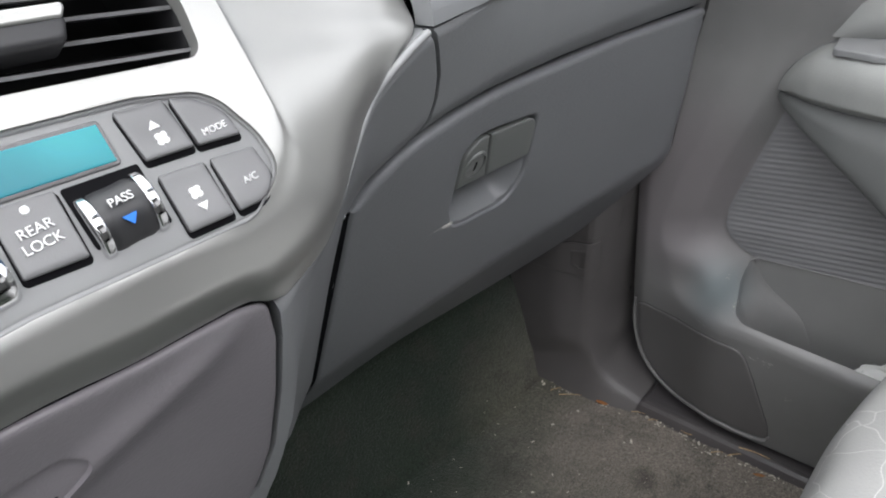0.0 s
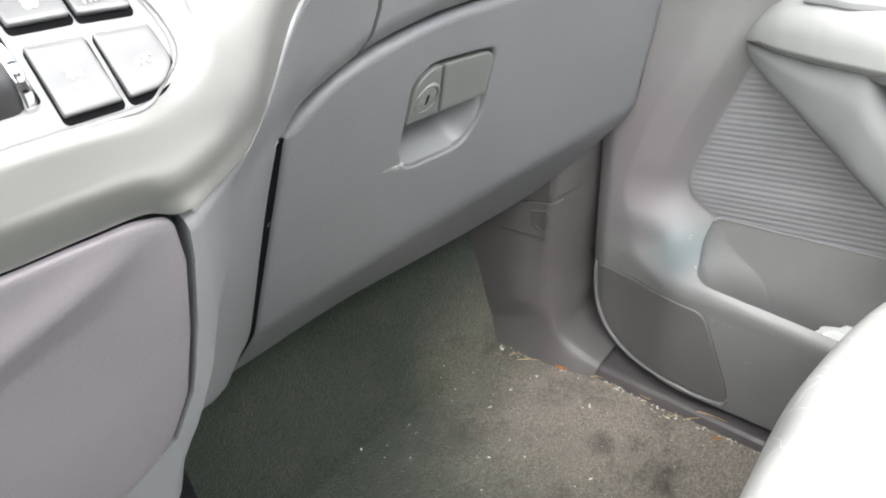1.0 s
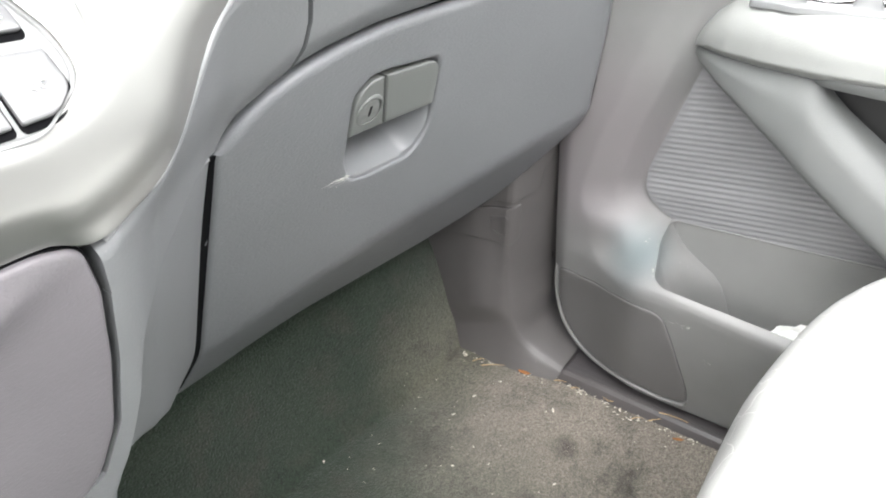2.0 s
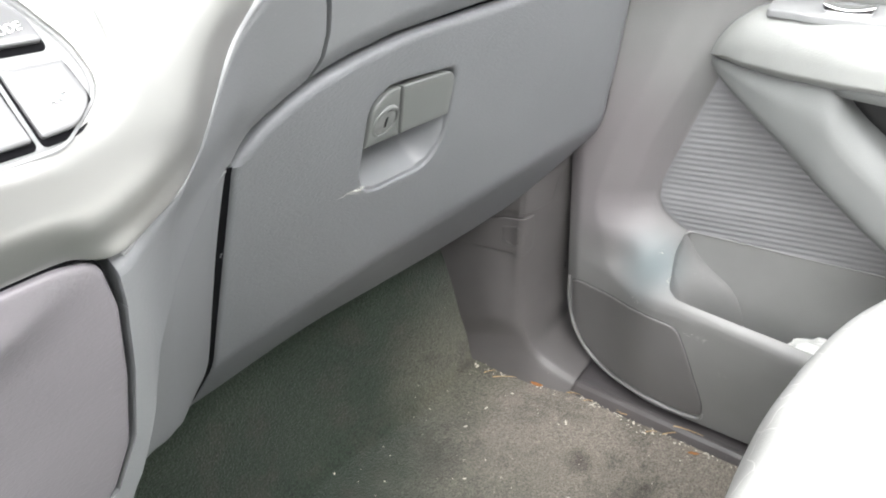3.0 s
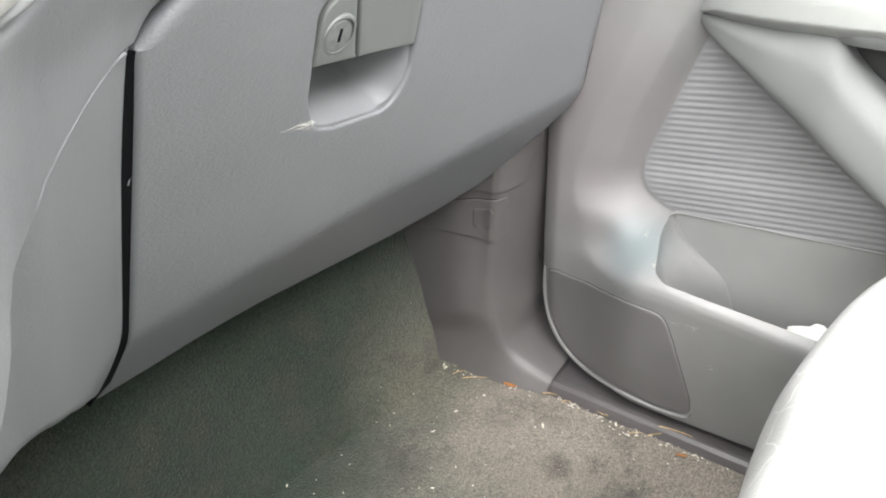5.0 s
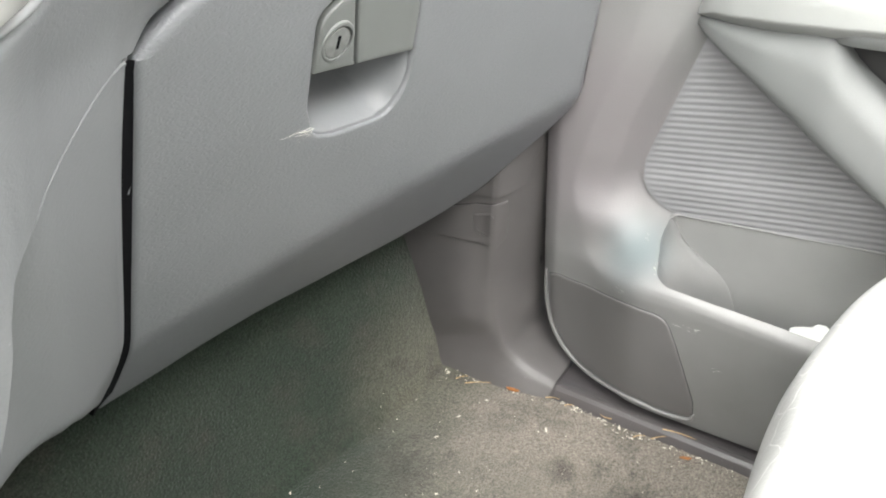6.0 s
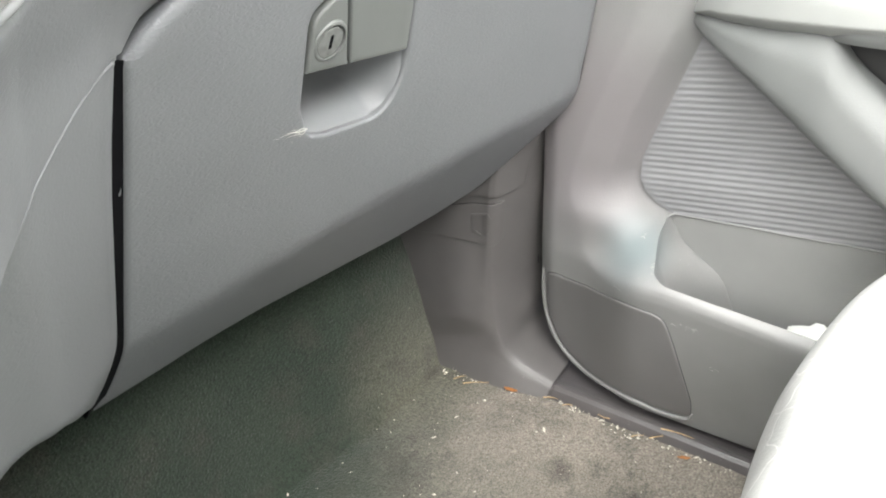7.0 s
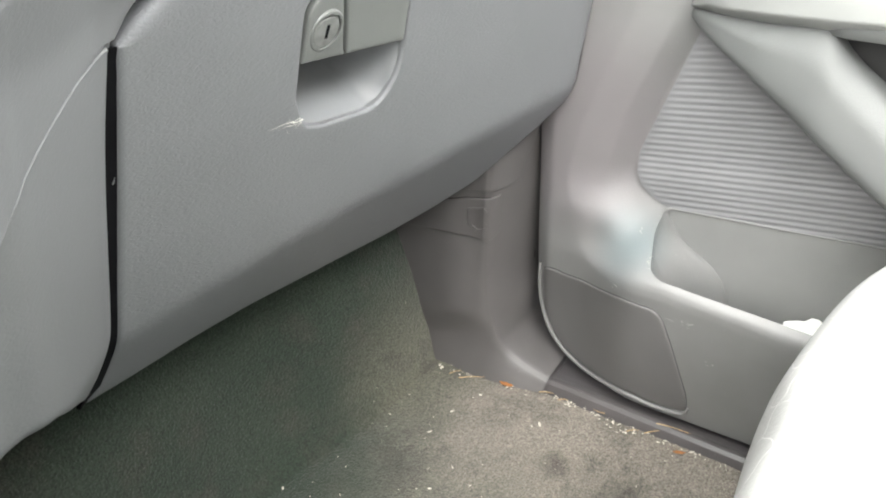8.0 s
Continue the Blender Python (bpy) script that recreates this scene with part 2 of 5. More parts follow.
def lit_display():
    mat = bpy.data.materials.new("lit_teal_display")
    mat.use_nodes = True
    nodes, links = mat.node_tree.nodes, mat.node_tree.links
    bsdf = nodes["Principled BSDF"]
    bsdf.inputs["Base Color"].default_value = (0.01, 0.1, 0.12, 1)
    bsdf.inputs["Roughness"].default_value = 0.35
    where = nodes.new("ShaderNodeTexCoord")
    n = nodes.new("ShaderNodeTexNoise")
    n.inputs["Scale"].default_value = 14.0
    links.new(where.outputs["Object"], n.inputs["Vector"])
    m = nodes.new("ShaderNodeMix")
    m.data_type = "RGBA"
    m.inputs["A"].default_value, m.inputs["B"].default_value = (0.0, 0.26, 0.36, 1), (0.06, 0.85, 0.92, 1)
    sway = nodes.new("ShaderNodeMapRange")
    sway.inputs["From Min"].default_value, sway.inputs["From Max"].default_value = 0.38, 0.60
    links.new(n.outputs["Fac"], sway.inputs["Value"])
    links.new(sway.outputs["Result"], m.inputs["Factor"])
    links.new(m.outputs["Result"], bsdf.inputs["Emission Color"])
    bsdf.inputs["Emission Strength"].default_value = 1.25
    return mat


def colour_cast(mat, x, y, z, r0, r1, most, colour):
    """Adds one patch of painted-in colour cast to a material."""
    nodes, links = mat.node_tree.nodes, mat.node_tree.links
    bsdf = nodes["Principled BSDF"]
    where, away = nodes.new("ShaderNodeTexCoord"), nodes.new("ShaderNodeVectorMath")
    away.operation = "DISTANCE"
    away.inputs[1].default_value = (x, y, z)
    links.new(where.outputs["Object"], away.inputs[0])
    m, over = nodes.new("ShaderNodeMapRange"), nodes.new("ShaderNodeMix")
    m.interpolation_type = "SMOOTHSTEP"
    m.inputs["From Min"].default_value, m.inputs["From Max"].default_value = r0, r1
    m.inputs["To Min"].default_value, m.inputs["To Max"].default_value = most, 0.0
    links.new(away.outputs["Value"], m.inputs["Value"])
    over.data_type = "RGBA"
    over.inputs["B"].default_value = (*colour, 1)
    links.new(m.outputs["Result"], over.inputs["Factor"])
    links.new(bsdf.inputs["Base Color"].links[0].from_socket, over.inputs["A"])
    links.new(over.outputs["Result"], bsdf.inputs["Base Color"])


# mauve cast down the column and teal glare on the ledge, painted into the plastic
colour_cast(DOOR, 0.765, 0.385, 0.34, 0.05, 0.17, 0.8, (0.234, 0.211, 0.221))
colour_cast(DOOR, 0.742, 0.295, 0.220, 0.004, 0.06, 0.45, (0.17, 0.240, 0.26))
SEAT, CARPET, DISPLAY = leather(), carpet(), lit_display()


# ---- builders ----
def clamp(a, lo=0.0, hi=1.0):
    return min(max(a, lo), hi)


def smooth(a):
    a = clamp(a)
    return a * a * (3 - 2 * a)


def curve(points, a):
    """A piecewise curve through (a, b) pairs, eased between them."""
    if a <= points[0][0]:
        return points[0][1]
    for (a0, b0), (a1, b1) in zip(points, points[1:]):
        if a <= a1:
            return b0 + (b1 - b0) * (a - a0) / (a1 - a0)
    return points[-1][1]


def thing(name, label, category, group="", kind=""):
    return tagged(new(name), label, category, group, kind)


def finish(bm, name, mat, angle=38):
    bmesh.ops.remove_doubles(bm, verts=bm.verts, dist=1e-6)
    bmesh.ops.recalc_face_normals(bm, faces=bm.faces)
    mesh = bpy.data.meshes.new(name)
    bm.to_mesh(mesh)
    bm.free()
    mesh.materials.append(mat)
    for p in mesh.polygons:
        p.use_smooth = True
    mesh.set_sharp_from_angle(angle=radians(angle))
    return mesh


def part(name, bm, mat, parent=None, label="", angle=38):
    ob = new(name, finish(bm, name, mat, angle))
    ob.parent = parent
    return tagged(ob, label)


def fillet(points, steps=6):
    """A closed outline from (u, v, radius) corners."""
    out = []
    n = len(points)
    for i, (u, v, r) in enumerate(points):
        p = Vector((u, v))
        a, b = Vector(points[i - 1][:2]), Vector(points[(i + 1) % n][:2])
        da, db = (a - p), (b - p)
        la, lb = da.length, db.length
        if r <= 0 or la < 1e-6 or lb < 1e-6:
            out.append((u, v))
            continue
        da, db = da / la, db / lb
        half = math.acos(clamp(da.dot(db), -0.999, 0.999)) / 2
        reach = min(r / math.tan(half), la * 0.48, lb * 0.48)
        r = reach * math.tan(half)
        mid = (da + db).normalized()
        c = p + mid * (r / math.sin(half))
        s, e = p + da * reach - c, p + db * reach - c
        for k in range(steps + 1):
            f = k / steps
            w = (s * (1 - f) + e * f)
            w = w.normalized() * r
            out.append(tuple(c + w))
    return out


def dense(outline, step):
    out = []
    for (u0, v0), (u1, v1) in zip(outline, outline[1:] + outline[:1]):
        n = max(1, int(math.hypot(u1 - u0, v1 - v0) / step))
        out += [(u0 + (u1 - u0) * k / n, v0 + (v1 - v0) * k / n) for k in range(n)]
    return out


def inset(outline, d):
    n = len(outline)
    area = sum(outline[i - 1][0] * outline[i][1] - outline[i][0] * outline[i - 1][1] for i in range(n))
    side = 1 if area > 0 else -1
    out = []
    for i in range(n):
        (ax, ay), (bx, by), (cx, cy) = outline[i - 1], outline[i], outline[(i + 1) % n]
        t1, t2 = Vector((bx - ax, by - ay)), Vector((cx - bx, cy - by))
        t1 = t1.normalized() if t1.length > 1e-9 else t2.normalized()
        t2 = t2.normalized() if t2.length > 1e-9 else t1
        m = Vector((-t1.y - t2.y, t1.x + t2.x)) * side
        if m.length > 1e-9:
            m = m.normalized()
            k = min(1.6, 1 / max(0.4, m.dot(Vector((-t1.y, t1.x)) * side)))
        else:
            k = 1
        out.append((bx + m.x * d * k, by + m.y * d * k))
    return out


def shell(outline, place, thick, r=0.002, rings=8, turns=4, centre=None, bm=None):
    """A closed slab with a rounded front edge. place(u, v, d): the point d behind the face."""
    bm = bm or bmesh.new()
    n = len(outline)
    c = centre or (sum(p[0] for p in outline) / n, sum(p[1] for p in outline) / n)
    loops = []
    back = inset(outline, 0.0)
    for k in range(1, 4):
        f = k / 4
        loops.insert(0, [place(c[0] + (u - c[0]) * (1 - f), c[1] + (v - c[1]) * (1 - f), thick) for u, v in back])
    loops.append([place(u, v, thick) for u, v in back])
    for k in range(turns + 1):
        a = math.pi / 2 * k / turns
        ring = inset(outline, r * (1 - math.cos(a)))
        loops.append([place(u, v, r * (1 - math.sin(a))) for u, v in ring])
    flat = inset(outline, r)
    for k in range(1, rings):
        f = k / rings
        loops.append([place(c[0] + (u - c[0]) * (1 - f), c[1] + (v - c[1]) * (1 - f), 0) for u, v in flat])
    made = [[bm.verts.new(p) for p in loop] for loop in loops]
    for a, b in zip(made, made[1:]):
        for i in range(n):
            bm.faces.new((a[i], a[(i + 1) % n], b[(i + 1) % n], b[i]))
    for loop, d in ((made[0], thick), (made[-1], 0)):
        mid = bm.verts.new(place(c[0], c[1], d))
        for i in range(n):
            bm.faces.new((loop[i], loop[(i + 1) % n], mid))
    return bm


def slab(us, vs, place, thick, bm=None):
    """A closed sheet over a grid; thick: a depth, or a function (u, v) giving the back point."""
    bm = bm or bmesh.new()
    behind = thick if callable(thick) else (lambda u, v: place(u, v, thick))
    face = [[bm.verts.new(place(u, v, 0)) for v in vs] for u in us]
    back = [[bm.verts.new(behind(u, v)) for v in vs] for u in us]
    nu, nv = len(us), len(vs)
    for g in (face, back):
        for i in range(nu - 1):
            for j in range(nv - 1):
                bm.faces.new((g[i][j], g[i + 1][j], g[i + 1][j + 1], g[i][j + 1]))
    rim = [(i, 0) for i in range(nu)] + [(nu - 1, j) for j in range(1, nv)] + [(i, nv - 1) for i in range(nu - 2, -1, -1)] + [(0, j) for j in range(nv - 2, 0, -1)]
    for (i, j), (k, l) in zip(rim, rim[1:] + rim[:1]):
        bm.faces.new((face[i][j], face[k][l], back[k][l], back[i][j]))
    return bm


def tube(points, radius, bm=None, sides=8, taper=None):
    """A round bar along a line of points."""
    bm = bm or bmesh.new()
    pts = [Vector(p) for p in points]
    loops = []
    for i, p in enumerate(pts):
        t = (pts[min(i + 1, len(pts) - 1)] - pts[max(i - 1, 0)]).normalized()
        a = t.cross(Vector((0.3, 0.2, 0.93))).normalized()
        b = t.cross(a)
        r = radius * (taper(i / (len(pts) - 1)) if taper else 1)
        loops.append([bm.verts.new(p + (a * math.cos(2 * math.pi * k / sides) + b * math.sin(2 * math.pi * k / sides)) * r) for k in range(sides)])
    for x, y in zip(loops, loops[1:]):
        for k in range(sides):
            bm.faces.new((x[k], x[(k + 1) % sides], y[(k + 1) % sides], y[k]))
    bm.faces.new(loops[0])
    bm.faces.new(loops[-1])
    return bm


def box(lo, hi, bm=None, bevel=0.0):
    bm = bm or bmesh.new()
    made = bmesh.ops.create_cube(bm, size=1.0)["verts"]
    for v in made:
        v.co = Vector([(a + b) / 2 + c * (b - a) for a, b, c in zip(lo, hi, v.co)])
    if bevel:
        edges = list({e for v in made for e in v.link_edges})
        bmesh.ops.bevel(bm, geom=edges, offset=bevel, segments=3, affect="EDGES", profile=0.5)
    return bm


def carve(ob, cutters, bevel=0.0, own=False):
    """Cuts closed shapes out of a mesh object, and rounds the rims of the cuts."""
    tools = []
    for bm in cutters:
        bmesh.ops.recalc_face_normals(bm, faces=bm.faces)
        mesh = bpy.data.meshes.new("cutter")
        bm.to_mesh(mesh)
        bm.free()
        tool = new("cutter", mesh)
        tools.append(tool)
        mod = ob.modifiers.new("cut", "BOOLEAN")
        mod.operation, mod.object, mod.solver, mod.use_self = "DIFFERENCE", tool, "EXACT", own
    if bevel:
        mod = ob.modifiers.new("rim", "BEVEL")
        mod.width, mod.segments, mod.limit_method, mod.angle_limit = bevel, 3, "ANGLE", radians(50)
    bpy.context.view_layer.update()
    done = bpy.data.meshes.new_from_object(ob.evaluated_get(bpy.context.evaluated_depsgraph_get()))
    old = ob.data
    ob.modifiers.clear()
    ob.data = done
    bpy.data.meshes.remove(old)
    for p in done.polygons:
        p.use_smooth = True
    done.set_sharp_from_angle(angle=radians(38))
    for tool in tools:
        mesh = tool.data
        bpy.data.objects.remove(tool)
        bpy.data.meshes.remove(mesh)


def lettering(text, place, u, v, high, parent, mat=None, depth=0.0004, label=""):
    """Raised print on a surface, from the built-in font."""
    font = bpy.data.curves.new("print", "FONT")
    font.body, font.size, font.align_x, font.align_y, font.extrude = text, high / 0.7, "CENTER", "CENTER", depth
    ob = new("print", font)
    bpy.context.view_layer.update()
    mesh = bpy.data.meshes.new_from_object(ob.evaluated_get(bpy.context.evaluated_depsgraph_get()))
    bpy.data.objects.remove(ob)
    bpy.data.curves.remove(font)
    for p in mesh.vertices:
        x, y, z = p.co
        p.co = place(u + x, v + y, -z)
    mesh.materials.append(mat or WHITE)
    made = new("lettering", mesh)
    made.parent = parent
    return tagged(made, label)


def steps(a, b, n):
    return [a + (b - a) * k / n for k in range(n + 1)]


# ---- surfaces of the dashboard ----
def lid_y(x, z):
    """The sloping, slightly twisted face of the glovebox."""
    s = clamp((x - 0.25) / 0.5, 0, 1.2) ** 1.3
    left, right = 0.35 + 0.48 * (0.56 - z), 0.342 + 0.16 * (0.56 - z)
    return left + (right - left) * s


def flank_y(x, z):
    """The glovebox face, carried on round the flank of the centre stack."""
    t = 0.262 - x
    return lid_y(max(x, 0.262), z) - 0.35 * (t + math.sqrt(t * t + 0.0001)) + 0.0005 + 0.010 * smooth((0.208 - x) / 0.033)


def side_y(x, z):
    """The flank's outer skin, which comes flush with the drawer beside it."""
    base = flank_y(x, z) - 0.004 + 0.0075 * smooth((0.605 - z) / 0.04) * smooth((0.300 - x) / 0.045) * smooth((x - 0.19) / 0.02) + 0.006 * smooth((0.205 - x) / 0.025)
    return base + (0.2824 + 0.3 * (0.6 - z) - base) * smooth((0.200 - x) / 0.026)


LID_TOP = [(0.262, 0.5560), (0.2715, 0.5635), (0.279, 0.5700), (0.290, 0.5770), (0.305, 0.5828), (0.325, 0.5875), (0.345, 0.5895), (0.386, 0.590), (0.48, 0.582), (0.569, 0.571), (0.66, 0.560), (0.80, 0.543)]
RIDGE = [(0.10, 0.583), (0.165, 0.583), (0.175, 0.586), (0.183, 0.590), (0.192, 0.5940), (0.203, 0.598), (0.217, 0.603), (0.228, 0.612), (0.242, 0.627), (0.262, 0.6405), (0.279, 0.6515), (0.296, 0.660), (0.34, 0.674)]


def ridge_z(x):
    """Height of the flank's upper edge, rounded between its points."""
    return sum(curve(RIDGE, x + 0.011 * k / 3) for k in range(-3, 4)) / 7


def facet(h):
    """A soft bend into a flat border that turns away."""
    h = max(0.0, h)
    return 0.7 * h * h / 0.012 if h < 0.006 else 0.7 * (h - 0.003)


def tucked(z, k):
    """How far the lower part of the dashboard turns under, to a slope k."""
    h = max(0.0, 0.392 - z)
    return k * h * h / 0.04 if h < 0.02 else k * (h - 0.01)


def lid_place(x, z, d):
    k = 0.30 + 0.12 * smooth((x - 0.26) / 0.16) + 0.06 * smooth((x - 0.45) / 0.2)
    return Vector((x, lid_y(x, z) + tucked(z, k) + facet(x - 0.744) + d, z))


# ---- cabin shell ----
floor_y0, floor_y1 = -0.9, 0.57


def carpet_place(x, y, d):
    lift = 0.0015 * noise.noise(Vector((x * 30, y * 30, 0))) + 0.004 * noise.noise(Vector((x * 6, y * 6, 3)))
    tunnel = 0.16 * smooth((0.12 - x) / 0.16)
    toe = y - 0.5275 - 0.055 * smooth((0.66 - x) / 0.25)
    rise = sum(curve([(0, 0), (0.008, 0.032), (0.0135, 0.066), (0.025, 0.116), (0.0385, 0.155), (0.05, 0.187), (0.10, 0.30), (0.2, 0.5)], toe + k * (0.002 + 0.012 * smooth((0.66 - x) / 0.15))) for k in (-1.5, -1, -0.5, 0, 0.5, 1, 1.5)) / 7
    return Vector((x, y, min(rise, 0.45) + lift + tunnel - d))


def build_floor():
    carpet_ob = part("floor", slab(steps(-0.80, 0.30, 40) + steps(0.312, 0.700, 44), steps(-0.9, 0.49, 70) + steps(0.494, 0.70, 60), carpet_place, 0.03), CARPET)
    tagged(carpet_ob, "worn grey-green carpet with dirt stains, crumbs and painted-in light", "carpet", kind="structure")


def build_cabin():
    def wall(name, lo, hi, mat, label):
        tagged(part(name, box(lo, hi, bevel=0.01), mat), label, "wall", kind="structure")
    roof = box((-0.95, -2.2, 1.22), (0.95, -0.80, 1.27))
    box((-0.95, -0.20, 1.22), (0.95, -0.10, 1.27), roof)
    box((-0.95, -0.798, 1.22), (-0.50, -0.202, 1.27), roof)
    box((0.80, -0.798, 1.22), (0.95, -0.202, 1.27), roof)
    tagged(part("ceiling", roof, HEADLINER), "pale fabric headliner of the car roof with a sunroof", "wall", kind="structure")
    wall("wall_rear", (-0.95, -2.25, -0.1), (0.95, -2.2, 1.25), HEADLINER, "pale trim at the rear of the cabin")
    wall("wall_driver_rear", (-0.98, -2.2, -0.1), (-0.93, -0.75, 1.25), HEADLINER, "pale trim behind the open driver door")
    # unseen wall, added to keep low daylight off the carpet
    wall("wall_light_block", (-0.98, -0.76, -0.1), (-0.93, 0.46, 0.76), KICK, "unseen grey wall added to block low daylight from the driver side")
    wall("wall_driver_front", (-0.98, 0.45, -0.1), (-0.93, 1.2, 0.85), KICK, "grey trim ahead of the open driver door")
    wall("wall_passenger_rear", (0.90, -2.2, -0.1), (0.95, -0.66, 1.25), HEADLINER, "pale trim behind the passenger door")
    wall("wall_front", (-0.95, 0.95, -0.1), (0.95, 1.0, 0.85), KICK, "dark firewall behind the dashboard")
    wall("door_jamb", (0.777, 0.432, -0.05), (0.87, 0.48, 0.85), SEAL_AND_SHADE, "black door seal at the front of the passenger door")
    wall("wall_kick", (0.80, 0.44, -0.1), (0.86, 1.0, 0.85), KICK, "dark body side ahead of the passenger door")


# ---- glovebox ----
def build_glovebox():
    box_ob = thing("glovebox", "closed grey plastic glovebox under the dashboard, scratched below its latch", "glovebox")
    outline = fillet([(0.2680, 0.5588, 0.0015), (0.2770, 0.5668, 0.05), (0.2900, 0.5755, 0.05), (0.3050, 0.5815, 0.06), (0.325, 0.5862, 0.10), (0.36, 0.5885, 0.2), (0.40, 0.588, 0.3), (0.569, 0.570, 0.5), (0.774, 0.543, 0.01),
                      (0.767, 0.48, 0.2), (0.760, 0.40, 0.1), (0.752, 0.364, 0.03), (0.728, 0.340, 0.03), (0.700, 0.318, 0.03), (0.672, 0.291, 0.04), (0.62, 0.280, 0.1), (0.56, 0.2785, 0.2), (0.495, 0.286, 0.3), (0.43, 0.292, 0.3), (0.373, 0.300, 0.3), (0.318, 0.310, 0.2),
                      (0.2510, 0.3170, 0.003), (0.2578, 0.330, 0.05), (0.2621, 0.351, 0.05), (0.2640, 0.372, 0.05), (0.2650, 0.400, 0.1), (0.2662, 0.450, 0.3)], 8)
    # the finger recess below the latch, deepest at its top
    well = fillet([(0.3722, 0.5495, 0.010), (0.3765, 0.497, 0.012), (0.386, 0.476, 0.014), (0.402, 0.4705, 0.02), (0.456, 0.4640, 0.022), (0.4685, 0.486, 0.03),
                   (0.4672, 0.505, 0.01), (0.4618, 0.5445, 0.012), (0.400, 0.5562, 0.02), (0.386, 0.5572, 0.01)], 6)

    # the lid is laid in rings between its outline and the opening of the recess
    cx, cz = 0.42, 0.508

    def reach(shape, a):
        """Where a ray from the recess meets a closed outline."""
        ux, uz = math.cos(a), math.sin(a)
        best = 0.0
        for (x0, z0), (x1, z1) in zip(shape, shape[1:] + shape[:1]):
            ex, ez = x1 - x0, z1 - z0
            det = ux * ez - uz * ex
            if abs(det) > 1e-12:
                f = ((cx - x0) * uz - (cz - z0) * ux) / (ex * uz - ez * ux)
                r = ((x0 + ex * f - cx) * ux + (z0 + ez * f - cz) * uz)
                if -1e-9 <= f <= 1 + 1e-9 and r > best:
                    best = r
        return (cx + ux * best, cz + uz * best)
    turns = sorted(set(steps(-math.pi, math.pi, 480)[:-1] + [math.atan2(z - cz, x - cx) for x, z in outline]))
    rim_out, rim_in = [reach(outline, a) for a in turns], [reach(well, a) for a in turns]
    wide = inset(rim_in, -0.003)
    loops = [[lid_place(x, z, 0.012) for x, z in rim_in], [lid_place(x, z, 0.012) for x, z in rim_out]]
    radii = [0.0034 + 0.0026 * max(smooth((z - 0.552) / 0.012), smooth((x - 0.30) / 0.05)) for x, z in rim_out]
    inward = [(p[0] - q[0], p[1] - q[1]) for p, q in zip(inset(rim_out, 1.0), rim_out)]

    def edge_ring(f):
        return [(x + ux * r * f, z + uz * r * f) for (x, z), (ux, uz), r in zip(rim_out, inward, radii)]
    for k in range(6):
        a = math.pi / 2 * k / 5
        loops.append([lid_place(x, z, r * (1 - math.sin(a))) for (x, z), r in zip(edge_ring(1 - math.cos(a)), radii)])
    flat = edge_ring(1.0)
    for f in steps(0, 1, 26)[1:]:
        loops.append([lid_place(x0 + (x1 - x0) * f, z0 + (z1 - z0) * f, 0) for (x0, z0), (x1, z1) in zip(flat, wide)])
    for k in range(1, 6):
        a = math.pi / 2 * k / 5
        loops.append([lid_place(x, z, 0.003 * (1 - math.cos(a))) for x, z in inset(rim_in, -0.003 * (1 - math.sin(a)))])
    bm = bmesh.new()
    made = [[bm.verts.new(p) for p in loop] for loop in loops]
    n = len(turns)
    for a, b in zip(made, made[1:] + made[:1]):
        for i in range(n):
            bm.faces.new((a[i], a[(i + 1) % n], b[(i + 1) % n], b[i]))
    part("lid", bm, LID, box_ob)
    n = len(well)
    rows = [(-0.012, 0.0)] + [(f, 1.0) for f in (0.0, 0.03, 0.06, 0.1, 0.15, 0.21, 0.28, 0.36, 0.46, 0.58, 0.72, 0.86)]

    def cup(i, f, k):
        x, z = well[i]
        x, z = cx + (x - cx) * (1 - f) * 1.004, cz + (z - cz) * (1 - f) * 1.004
        low = curve([(0.3735, 0.4900), (0.378, 0.4790), (0.388, 0.4715), (0.402, 0.4690), (0.452, 0.4630), (0.462, 0.4700), (0.4685, 0.4860)], x)
        rise = clamp((z - low) / 0.046)
        deep = 1.4 * (1 - (1 - rise) ** 1.15) * smooth((0.4705 - x) / 0.024) * smooth((x - 0.3715) / 0.005)
        y = lid_y(x, z) + (0.0028 if k == 0 else 0.0030 + 0.046 * deep)
        return Vector((x, y, z))
    bm = bmesh.new()
    made = [[bm.verts.new(cup(i, f, k)) for i in range(n)] for f, k in rows]
    made += [[bm.verts.new(cup(i, f, k) + Vector((0, 0.002, 0))) for i in range(n)] for f, k in rows[::-1]]
    last = len(rows) - 1
    for j, (p, q) in enumerate(zip(made, made[1:] + made[:1])):
        if j == last:
            continue
        for i in range(n):
            bm.faces.new((p[i], p[(i + 1) % n], q[(i + 1) % n], q[i]))
    for loop in (made[last], made[last + 1]):
        mid = bm.verts.new(sum((v.co for v in loop), Vector()) / n)
        for i in range(n):
            bm.faces.new((loop[i], loop[(i + 1) % n], mid))
    part("finger_recess", bm, RECESS_LIT, box_ob, "smooth grey finger recess")
    # the latch: a fixed lock plate and a paddle
    lip = lambda x, z, d: Vector((x, lid_y(x, z) - 0.0012 + d, z))
    lock_plate = fillet([(0.3735, 0.5175, 0.001), (0.4085, 0.5128, 0.001), (0.3985, 0.5545, 0.001), (0.387, 0.5555, 0.01), (0.3735, 0.549, 0.014)], 8)
    paddle = fillet([(0.4095, 0.5126, 0.001), (0.4652, 0.5052, 0.002), (0.4612, 0.5440, 0.016), (0.3995, 0.5543, 0.001)], 8)
